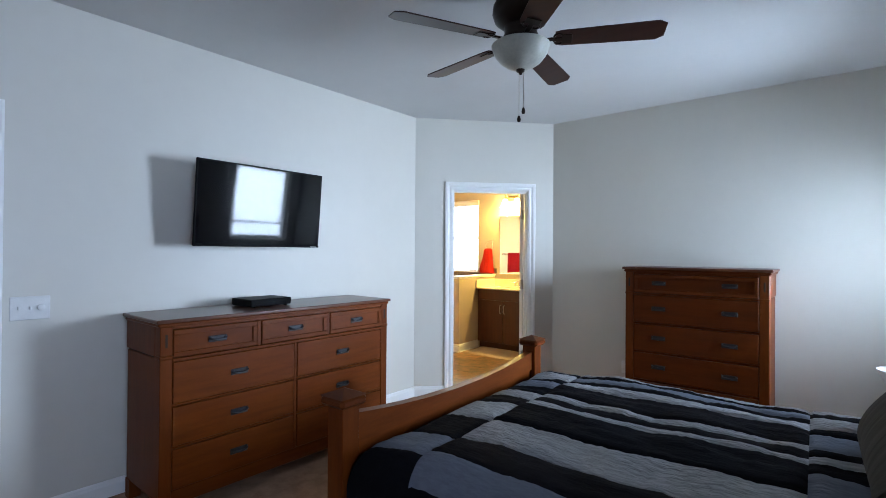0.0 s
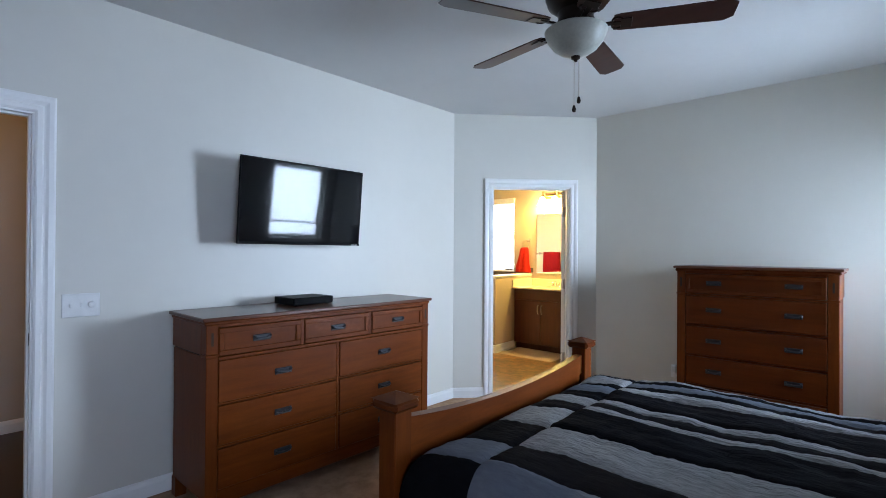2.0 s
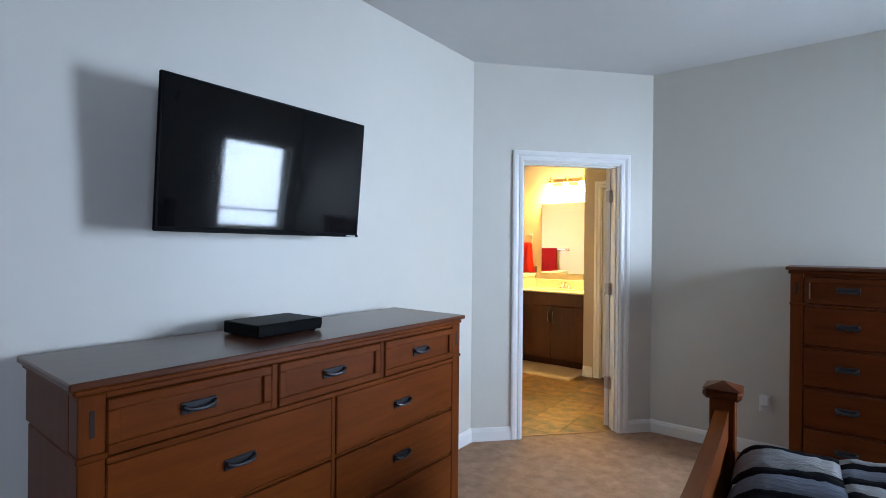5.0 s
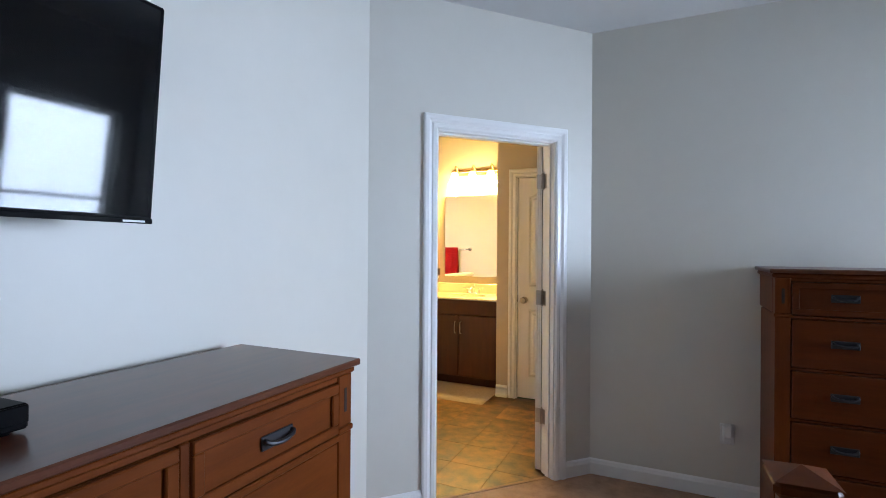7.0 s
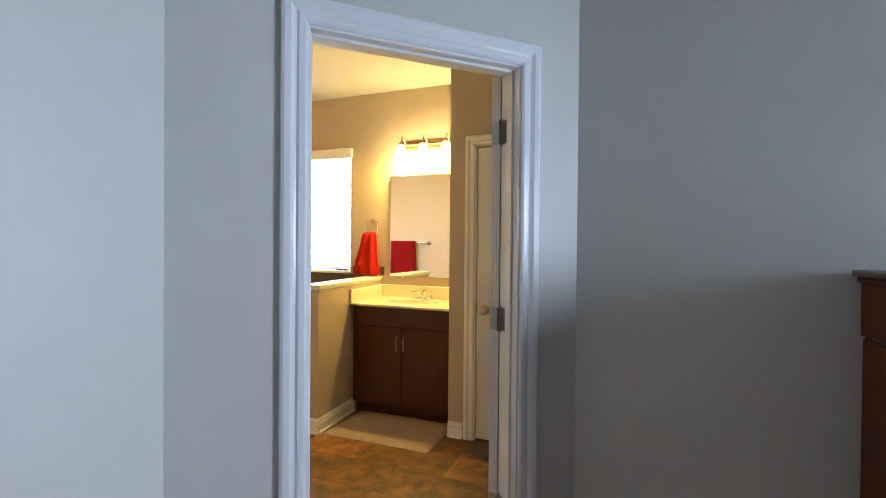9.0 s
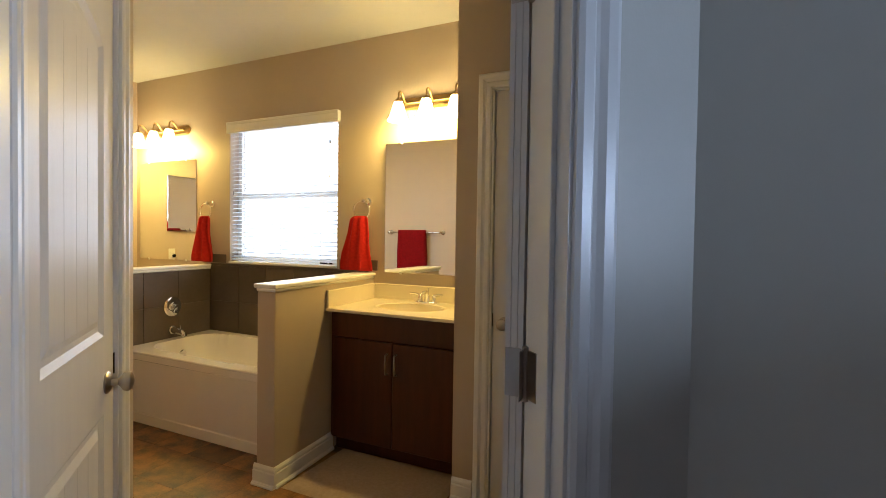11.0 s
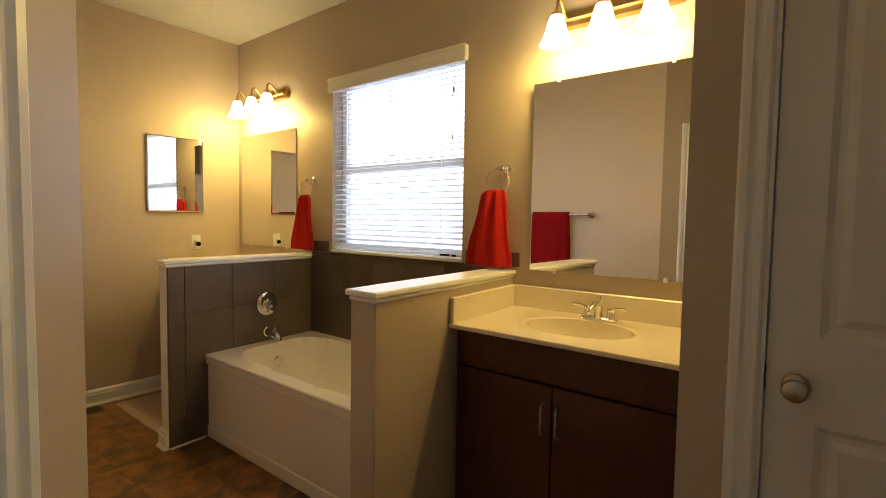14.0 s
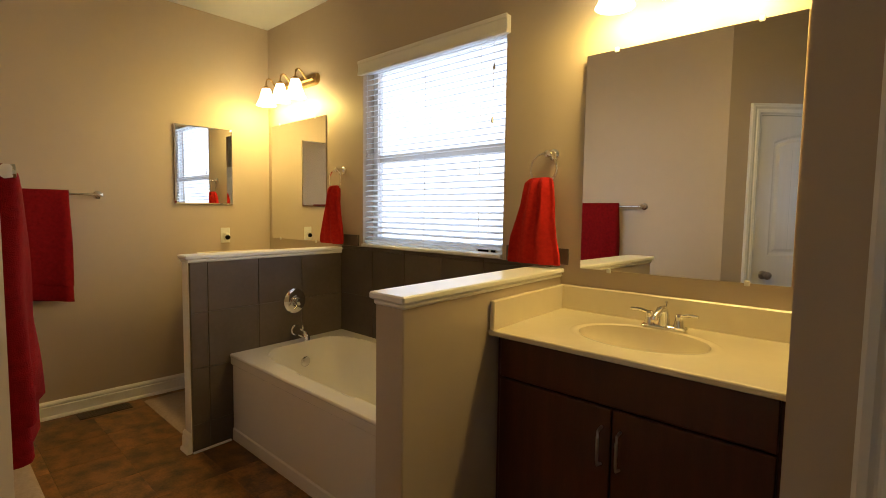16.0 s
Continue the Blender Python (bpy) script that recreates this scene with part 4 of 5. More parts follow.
solid("closet_hook", tube([(-2.42, 6.03, 1.90), (-2.42, 6.0, 1.905), (-2.42, 5.985, 1.90), (-2.42, 5.985, 1.88)], 0.004), NICKEL, "small brass hook high on the closet door", "hook", base=(-2.42, 6.03, 1.90))

# ---- half walls round the tub ----
CAPTOP = 1.076
LEAN = -0.077


def askew(shape, y0=5.672):
    """The half walls and the tub stand a little off square to the window wall."""
    return [([[p[0] + LEAN * (p[1] - y0), p[1], p[2]] for p in pts], faces) for pts, faces in shape]



def half_wall(name, x0, x1, y0, label):
    t = thing(name, ((x0 + x1) / 2, y0, 0), label, "half wall", kind="structure")
    part("wall_body", askew(cbox(x0, x1, y0, WY, 0, CAPTOP - 0.022, 0.002)), BATHPAINT, t)
    part("cap_moulding", askew(cbox(x0 - 0.009, x1 + 0.009, y0 - 0.009, WY, CAPTOP - 0.040, CAPTOP - 0.022, 0.006)), TRIM, t)
    part("cap", askew(cbox(x0 - 0.018, x1 + 0.018, y0 - 0.020, WY, CAPTOP - 0.022, CAPTOP, 0.005)), TRIM, t, "white painted wooden cap")
    part("end_board", askew(cbox(x0 + 0.001, x1 - 0.001, y0 - 0.004, y0, 0.0, CAPTOP - 0.04, 0.001)), TRIM if name.endswith("tiled") else BATHPAINT, t)
    return t


tiled = half_wall("half_wall_tiled", -5.890, -5.805, 5.69, "half-height wall with slate-grey tiles and a white cap")
pony = half_wall("half_wall_vanity", -4.240, -4.118, 5.676, "tan painted half-height wall with a white cap beside the vanity")
part("baseboard", askew(profile_run(BASETALL, (-4.118, 5.672, 0), (-4.118, 6.2, 0), (1, 0, 0))), TRIM, pony)
part("baseboard", profile_run(BASETALL, (-4.256, 5.672, 0), (-4.102, 5.672, 0), (0, -1, 0)), TRIM, pony)
part("baseboard", profile_run(BASETALL, (-5.906, 5.686, 0), (-5.805, 5.686, 0), (0, -1, 0)), TRIM, tiled)
part("baseboard", askew(profile_run(BASETALL, (-5.890, 5.686, 0), (-5.890, 6.15, 0), (-1, 0, 0))), TRIM, tiled)


# ---- bathtub ----
def basin_top(x0, x1, y0, y1, z, cx, cy, ax, ay, depth, power, step, curve):
    """A level top with a moulded basin sunk in it."""
    nx, ny = int((x1 - x0) / step), int((y1 - y0) / step)
    rows = []
    for i in range(nx + 1):
        row = []
        for j in range(ny + 1):
            x, y = x0 + (x1 - x0) * i / nx, y0 + (y1 - y0) * j / ny
            r = (abs((x - cx) / ax) ** power + abs((y - cy) / ay) ** power) ** (1 / power)
            dz = 0.0
            if r < 1:
                dz = depth * (1 - r ** curve) ** 0.7
            row.append((x, y, z - dz))
        rows.append(row)
    return grid_shape(rows)


def oval_basin(x0, x1, y0, y1, z, cx, cy, ax, ay, depth, lip):
    """A level top with an oval basin: rings that run from the top's edge in to the drain."""
    corner = sorted({math.atan2(y - cy, x - cx) for x in (x0, x1) for y in (y0, y1)} | {-math.pi + 2 * math.pi * i / 120 for i in range(120)})
    prof = [(1.18, 0.0), (1.15, 0.4), (1.11, 0.9), (1.07, 1.0), (1.03, 0.7), (1.0, 0.0)]
    bowl = [0.985, 0.965, 0.93, 0.88, 0.8, 0.7, 0.55, 0.4, 0.25, 0.1]
    rows = []
    for a in corner:
        ca, sa = math.cos(a), math.sin(a)
        reach = min([(x1 - cx) / ca if ca > 1e-9 else (x0 - cx) / ca if ca < -1e-9 else 9, (y1 - cy) / sa if sa > 1e-9 else (y0 - cy) / sa if sa < -1e-9 else 9])
        rim = 1 / math.hypot(ca / ax, sa / ay)
        out = min(1.18, 0.98 * reach / rim)
        row = [(cx + reach * ca, cy + reach * sa, z)]
        for k, up in prof:
            q = rim * min(k, out)
            row.append((cx + q * ca, cy + q * sa, z + lip * up))
        for k in bowl:
            row.append((cx + rim * k * ca, cy + rim * k * sa, z - depth * (1 - k ** 3.0) ** 0.62))
        rows.append(row)
    rows.append(rows[0])
    return grid_shape(rows)


def bathtub():
    x0, x1, y0, y1, z = -5.794, -4.242, 5.905, 6.708, 0.505
    t = thing("bathtub", ((x0 + x1) / 2, y0, 0), "white acrylic alcove bathtub between the half walls", "bathtub")
    part("basin", askew(basin_top(x0, x1, y0 + 0.004, y1, z, (x0 + x1) / 2 + 0.01, (y0 + y1) / 2 + 0.015, 0.70, 0.315, 0.36, 4.5, 0.014, 5)), TUBWHITE, t, smooth=True)
    part("rim", askew(tube([(x0, y0 + 0.008, z - 0.010), (x1, y0 + 0.008, z - 0.010)], 0.0105, 12) + cbox(x0, x1, y0, y0 + 0.02, z - 0.06, z - 0.008, 0.004)), TUBWHITE, t, smooth=True)
    part("apron", askew(cbox(x0, x1, y0 + 0.012, y0 + 0.03, 0.06, z - 0.045, 0.004)), TUBWHITE, t)
    part("apron_foot", askew(cbox(x0, x1, y0 + 0.004, y0 + 0.03, 0.0, 0.075, 0.006)), TUBWHITE, t)
    part("overflow_plate", askew(lathe([(0.033, 0), (0.032, 0.006), (0.02, 0.010), (0.0, 0.011)], (x0 + 0.128, 6.325, 0.392), "x")), CHROME, t, "round chrome overflow plate", smooth=True)


def tub_valve():
    x = -5.789
    t = thing("shower_valve", (x, 6.325, 0.755), "round chrome tub valve with a lever on the tiles", "tap")
    part("escutcheon", askew(lathe([(0.078, 0), (0.077, 0.006), (0.06, 0.013), (0.035, 0.016), (0.033, 0.03), (0.0, 0.032)], (x, 6.325, 0.755), "x", 32)), CHROME, t, smooth=True)
    part("lever", askew(lathe([(0.024, 0.03), (0.026, 0.05), (0.020, 0.062), (0.0, 0.066)], (x, 6.325, 0.755), "x", 20) + tube([(x + 0.05, 6.325, 0.755), (x + 0.06, 6.29, 0.715)], [0.008, 0.006])), CHROME, t, smooth=True)
    s = thing("tub_spout", (x, 6.325, 0.565), "chrome tub spout over the bathtub", "tap")
    part("spout", askew(tube([(x, 6.325, 0.570), (x + 0.012, 6.325, 0.570), (x + 0.014, 6.325, 0.570), (x + 0.07, 6.325, 0.568), (x + 0.12, 6.325, 0.560), (x + 0.142, 6.325, 0.546), (x + 0.146, 6.325, 0.528)], [0.034, 0.034, 0.028, 0.027, 0.024, 0.021, 0.018], 16)), CHROME, s, smooth=True)
    part("diverter", askew(lathe([(0.005, 0.585), (0.005, 0.604), (0.009, 0.606), (0.008, 0.614), (0.0, 0.615)], (x + 0.095, 6.325, 0), n=10)), CHROME, s, smooth=True)


bathtub()
tub_valve()


# ---- vanities ----
def vanity(x0, x1, sink_x, label, wedge=1.0):
    yf, z = 6.165, 0.877
    t = thing("vanity_cabinet", ((x0 + x1) / 2, yf, 0), label, "bathroom cabinet", "bathroom vanities")
    part("body", cbox(x0 + 0.002, x1 - 0.002, yf + 0.02, WY - 0.002, 0.095, 0.745, 0.002) + cbox(x0 + 0.002, x1 - 0.002, yf + 0.02, yf + 0.04, 0.745, z, 0.001) + cbox(x0 + 0.002, x0 + 0.02, yf + 0.04, WY - 0.002, 0.745, z, 0.001) + cbox(x1 - 0.02, x1 - 0.002, yf + 0.04, WY - 0.002, 0.745, z, 0.001), CABINET, t)
    part("toe_kick", cbox(x0 + 0.002, x1 - 0.002, yf + 0.075, WY - 0.002, 0.0, 0.095, 0.001), CABINET, t)
    part("false_front", cbox(x0 + 0.026, x1 - 0.026, yf, yf + 0.018, 0.724, z - 0.004, 0.003), CABINET, t)
    mid = (x0 + x1) / 2
    for a, b, hx in ((x0 + 0.026, mid - 0.002, mid - 0.030), (mid + 0.002, x1 - 0.026, mid + 0.030)):
        d = part("cabinet_door", cbox(a, b, yf, yf + 0.018, 0.10, 0.716, 0.003), CABINET, t)
        part("handle", tube([(hx, yf, 0.535), (hx, yf - 0.026, 0.540), (hx, yf - 0.030, 0.56), (hx, yf - 0.030, 0.63), (hx, yf - 0.026, 0.65), (hx, yf, 0.655)], 0.0048, 8), NICKEL, d, "satin nickel bar handle", smooth=True)
    c = thing("countertop", (mid, 6.4, z), "cream cultured-marble vanity top with an oval moulded basin", "countertop", "bathroom vanities")
    zt, y0 = 0.897, 6.122

    def meet(shape):
        """The top fills the slight angle to the half wall on its left."""
        return [([[p[0] + LEAN * (p[1] - y0) * (x1 - p[0]) / (x1 - x0) * wedge, p[1], p[2]] for p in pts], faces) for pts, faces in shape]
    part("top", meet(oval_basin(x0 + 0.001, x1 - 0.001, y0 + 0.006, WY - 0.002, zt, sink_x, 6.405, 0.212, 0.166, 0.140, 0.004)), MARBLE, c, smooth=True)
    part("front_edge", tube([(x0 + 0.001, y0 + 0.007, zt - 0.007), (x1 - 0.001, y0 + 0.007, zt - 0.007)], 0.0072, 10) + cbox(x0 + 0.001, x1 - 0.001, y0, y0 + 0.05, z, zt - 0.006, 0.003), MARBLE, c, smooth=True)
    part("backsplash", meet(cbox(x0 + 0.001, x1 - 0.001, WY - 0.022, WY - 0.001, zt - 0.004, 1.004, 0.005)), MARBLE, c)
    part("side_splash", meet(cbox(x0 + 0.001, x0 + 0.021, y0 + 0.004, WY - 0.022, zt - 0.004, 1.004, 0.005)), MARBLE, c)
    part("drain", lathe([(0.022, 0.752), (0.022, 0.760), (0.0, 0.761)], (sink_x, 6.405, 0), n=18), CHROME, c, smooth=True)
    f = thing("faucet", (sink_x, 6.60, zt), "chrome two-handle basin faucet on the vanity top", "faucet", "bathroom vanities")
    part("base_plate", cbox(sink_x - 0.078, sink_x + 0.078, 6.575, 6.628, zt, zt + 0.018, 0.008), CHROME, f, smooth=True)
    part("spout", tube([(sink_x, 6.60, zt + 0.012), (sink_x, 6.598, zt + 0.055), (sink_x, 6.585, zt + 0.078), (sink_x, 6.55, zt + 0.080), (sink_x, 6.505, zt + 0.062), (sink_x, 6.492, zt + 0.048)], [0.021, 0.017, 0.015, 0.013, 0.011, 0.010], 12), CHROME, f, smooth=True)
    part("lift_rod", tube([(sink_x, 6.618, zt + 0.015), (sink_x, 6.618, zt + 0.095)], 0.003, 8) + lathe([(0.0, zt + 0.093), (0.006, zt + 0.096), (0.006, zt + 0.103), (0, zt + 0.106)], (sink_x, 6.618, 0), n=10), CHROME, f, smooth=True)
    for s in (-1, 1):
        hx = sink_x + s * 0.052
        h = part("handle", lathe([(0.020, zt + 0.014), (0.018, zt + 0.028), (0.014, zt + 0.045), (0.016, zt + 0.055), (0.010, zt + 0.064), (0.0, zt + 0.066)], (hx, 6.60, 0), n=16), CHROME, f, smooth=True)
        part("lever", tube([(hx, 6.60, zt + 0.056), (hx + s * 0.035, 6.592, zt + 0.066), (hx + s * 0.068, 6.585, zt + 0.066)], [0.006, 0.0065, 0.005]), CHROME, h, smooth=True)


vanity(-4.152, -3.247, -3.70, "dark espresso vanity cabinet with two doors and a false front")
vanity(-6.89, -5.985, -6.43, "dark espresso vanity cabinet behind the tiled half wall", 0.0)


# ---- mirrors, cabinet, lights ----
def wall_mirror(x0, x1, z0, z1, label, turn=0.0):
    t = thing("mirror", ((x0 + x1) / 2, WY, z0), label, "mirror", "wall mirrors")
    hung = Matrix.Translation((x1, WY - 0.001, 0)) @ Matrix.Rotation(radians(turn), 4, "Z") @ Matrix.Translation((-x1, 0.001 - WY, 0))
    part("glass", moved(cbox(x0, x1, WY - 0.006, WY - 0.001, z0, z1, 0.001), hung), MIRROR, t)
    for x in (x0 + 0.17 * (x1 - x0), x1 - 0.17 * (x1 - x0)):
        for z in (z0, z1):
            part("mirror_clip", moved(cbox(x - 0.009, x + 0.009, WY - 0.010, WY, z - 0.010, z + 0.010, 0.003), hung), WHITEPL, t)


wall_mirror(-4.095, -3.335, 1.084, 1.990, "frameless wall mirror clipped above the vanity", 1.25)
wall_mirror(-6.845, -6.072, 1.098, 1.995, "frameless wall mirror clipped above the far vanity")


def medicine_cabinet():
    t = thing("medicine_cabinet", (XB, 6.20, 1.360), "frameless mirrored medicine cabinet on the wall", "medicine cabinet")
    y0, y1, z0, z1 = 5.996, 6.412, 1.360, 1.929
    part("body", cbox(XB, XB + 0.012, y0 + 0.01, y1 - 0.01, z0 + 0.01, z1 - 0.01, 0.001), CHROME, t)
    d, w = 0.016, 0.009
    pts = [(XB + 0.012, y0, z0), (XB + 0.012, y1, z0), (XB + 0.012, y1, z1), (XB + 0.012, y0, z1), (XB + d, y0 + w, z0 + w), (XB + d, y1 - w, z0 + w), (XB + d, y1 - w, z1 - w), (XB + d, y0 + w, z1 - w)]
    part("mirror_door", [(pts, [[0, 1, 2, 3], [4, 5, 6, 7], [0, 1, 5, 4], [1, 2, 6, 5], [2, 3, 7, 6], [3, 0, 4, 7]])], MIRROR, t, "bevelled mirror door")


medicine_cabinet()


def vanity_light(cx, zb, label):
    """A bar with three arms and lit bell shades."""
    t = thing("vanity_light", (cx, WY, zb), label, "wall lamp", "bathroom wall lamps")
    pill = [(cx + k * 0.27 + 0.043 * math.cos(a), zb + 0.145 + 0.043 * math.sin(a)) for k, lo in ((1, -90), (-1, 90)) for a in [radians(lo + 15 * i) for i in range(13)]]
    part("back_plate", bevel_plate(pill, 0.022, 0.010, lambda p, q, d: (p, WY - 0.001 - d, q)), BRASS, t)
    part("bar", tube([(cx - 0.26, WY - 0.026, zb + 0.145), (cx + 0.26, WY - 0.026, zb + 0.145)], 0.010, 12), BRASS, t, smooth=True)
    for k in (-1, 0, 1):
        x, y = cx + 0.21 * k, WY - 0.135
        arm = part("arm", tube([(x, WY - 0.02, zb + 0.145), (x, WY - 0.055, zb + 0.150), (x, WY - 0.075, zb + 0.175), (x, WY - 0.095, zb + 0.198), (x, WY - 0.115, zb + 0.203), (x, y + 0.004, zb + 0.190), (x, y, zb + 0.165), (x, y, zb + 0.12)], 0.0065), BRASS, t, smooth=True)
        part("socket_cup", lathe([(0.0, zb + 0.150), (0.012, zb + 0.147), (0.026, zb + 0.132), (0.031, zb + 0.108), (0.027, zb + 0.106)], (x, y, 0), n=18), BRASS, arm, smooth=True)
        sh = part("shade", lathe([(0.027, zb + 0.125), (0.034, zb + 0.110), (0.042, zb + 0.080), (0.050, zb + 0.050), (0.062, zb + 0.020), (0.074, zb + 0.0), (0.071, zb + 0.0), (0.059, zb + 0.021), (0.047, zb + 0.051), (0.038, zb + 0.081)], (x, y, 0), n=24), BULB, arm, "glowing frosted bell shade", smooth=True)
        point_lamp("bulb_lamp", (x, y, zb - 0.012), BULB_WATTS, WARM, 0.035)


BULB_WATTS = 34.0
BRASS = material("antique_brass", (0.46, 0.31, 0.13), 0.28, 0.95, second=(0.36, 0.24, 0.10), scale=20)
vanity_light(-3.72, 2.112, "brass bar lamp with three lit bell shades")
vanity_light(-6.46, 2.118, "brass bar lamp with three lit bell shades")


# ---- towels and their holders ----
def hanging(name, parent, sections, mat, folds=5, n=56, seed=1.0, square=2.0):
    """Cloth hanging in folds: sections (z, x middle, half width, y middle, half depth), from the top down."""
    rows = []
    for z, cx, hw, cy, hd in sections:
        row = []
        for i in range(n + 1):
            a = 2 * math.pi * i / n
            ca, sa = math.cos(a), math.sin(a)
            px = math.copysign(abs(ca) ** (2 / square), ca)
            py = math.copysign(abs(sa) ** (2 / square), sa)
            fold = 0.35 * math.sin(folds * px * 2.2 + 3 * noise.noise((seed, z * 2.5, 0)) + seed) + 0.3 * noise.noise((px * 2, z * 7, seed))
            row.append((cx + hw * px + 0.012 * noise.noise((z * 5, seed, 1)), cy + hd * (py + fold), z))
        rows.append(row)
    caps = [([list(p) for p in rows[0][:-1]], [list(range(n))]), ([list(p) for p in rows[-1][:-1]], [list(range(n))])]
    return part(name, grid_shape(rows) + caps, mat, parent, smooth=True)


def towel_ring(x, z, label, wide=1.0):
    t = thing("towel_ring", (x, WY, z), "chrome towel ring on the bathroom wall", "towel ring", "towel rings")
    part("rosette", lathe([(0.027, 0.0), (0.026, -0.007), (0.016, -0.012), (0.011, -0.02), (0.011, -0.05), (0.015, -0.055), (0.015, -0.068), (0.0, -0.072)], (x, WY, z), "y", 20), CHROME, t, smooth=True)
    part("ring", ring((x - 0.02, WY - 0.058, z - 0.067), 0.067, 0.0045, "y", 32), CHROME, t, smooth=True)
    c = thing("hand_towel", (x - 0.02, WY - 0.06, z - 0.48), label, "towel", "hand towels")
    zt = z - 0.115
    # from the gather over the ring down to the hem, widening
    profile = ((0.010, 0.022, 0.040, 0.006), (0.004, 0.026, 0.058, 0.014), (-0.012, 0.032, 0.072, 0.022), (-0.05, 0.036, 0.078, 0.026), (-0.11, 0.042, 0.088, 0.027), (-0.18, 0.050, 0.102, 0.028),
               (-0.26, 0.056, 0.120, 0.029), (-0.33, 0.060, 0.134, 0.029), (-0.372, 0.062, 0.140, 0.028), (-0.382, 0.062, 0.139, 0.020))
    hanging("cloth", c, [(zt + dz, x - dx, hw * wide, WY - 0.062, hd) for dz, dx, hw, hd in profile], TOWEL, 4, seed=x)


towel_ring(-4.25, 1.588, "bright red hand towel gathered through a ring")
towel_ring(-5.862, 1.598, "bright red hand towel gathered through a ring", 0.86)


def towel_bar(a, b, out, label):
    """A bar between two posts, at a and b on a wall; out points into the room."""
    a, b, o = Vector(a), Vector(b), Vector(out)
    ax = "x" if abs(o.x) > 0.5 else "y"
    s = o.x + o.y
    t = thing("towel_bar", tuple(a), label, "towel bar", "towel bars")
    for p in (a, b):
        part("post", lathe([(0.027, 0.0), (0.026, 0.007 * s), (0.015, 0.013 * s), (0.011, 0.022 * s), (0.011, 0.05 * s), (0.016, 0.056 * s), (0.016, 0.074 * s), (0.0, 0.078 * s)], tuple(p), ax, 20), CHROME, t, smooth=True)
    part("bar", tube([a + o * 0.065, b + o * 0.065], 0.008, 12), CHROME, t, smooth=True)


def towel_sheet(half, top, bottom, thick, seed):
    """A folded sheet over a bar along x, hanging in soft folds."""
    rows, n = [], 60
    zs = [top + 0.008, top + 0.004, top - 0.015] + [top - 0.05 - (top - bottom - 0.06) * i / 14 for i in range(15)] + [bottom + 0.002, bottom]
    for k, z in enumerate(zs):
        low = (top - z) / (top - bottom)
        hd = (0.010, 0.020, 0.026)[k] if k < 3 else 0.028 + 0.018 * low
        if k >= len(zs) - 2:
            hd *= (0.9, 0.6)[k - len(zs) + 2]
        hd *= thick
        row = []
        for i in range(n + 1):
            a = 2 * math.pi * i / n
            px = math.copysign(abs(math.cos(a)) ** 0.35, math.cos(a))
            py = math.copysign(abs(math.sin(a)) ** 0.6, math.sin(a))
            w = half * (1 + 0.06 * low + 0.035 * noise.noise((z * 4, seed, 2)))
            bulge = 0.25 * math.sin(px * 4 + 2.0 * low) + 0.28 * noise.noise((px * 2.2, z * 4, 3 + seed))
            row.append(Vector((px * w, hd * (py + bulge * (0.3 + low)), z - 0.02 * low * px + 0.008 * noise.noise((px * 3, seed, 7)) * low)))
        rows.append(row)
    caps = [([list(p) for p in rows[0][:-1]], [list(range(n))]), ([list(p) for p in rows[-1][:-1]], [list(range(n))])]
    return grid_shape(rows) + caps


def bar_towel(centre, half, top, bottom, out, label, mat, thick=1.0):
    """A folded bath towel hung over a bar; half is half its width along the wall."""
    c = thing("bath_towel", (centre[0], centre[1], bottom), label, "towel", "bath towels")
    m = Matrix.Translation((centre[0], centre[1], 0)) @ (Matrix.Rotation(math.pi / 2, 4, "Z") if abs(out[0]) > 0.5 else Matrix())
    part("back_layer", moved(towel_sheet(half, top, bottom, 1.0 * thick, half * 7), m), mat, c, smooth=True)
    part("front_layer", moved(towel_sheet(half * 1.04, top + 0.004, bottom + 0.095, 1.15 * thick, half * 11), m), mat, c, smooth=True)
    return c


towel_bar((XB, 5.533, 1.404), (XB, 4.95, 1.404), (1, 0, 0), "chrome towel bar on the bathroom wall")
bar_towel((XB + 0.065, 5.245), 0.125, 1.415, 0.755, (1, 0), "dark red bath towel folded over a bar", DARKTOWEL)
towel_bar((-4.450, C[1], 1.390), (-5.090, C[1], 1.390), (0, 1, 0), "chrome towel bar on the bathroom wall")
bar_towel((-4.795, C[1] + 0.070), 0.165, 1.405, 0.70, (0, 1), "dark red bath towel folded over a bar", DARKTOWEL, 1.2)


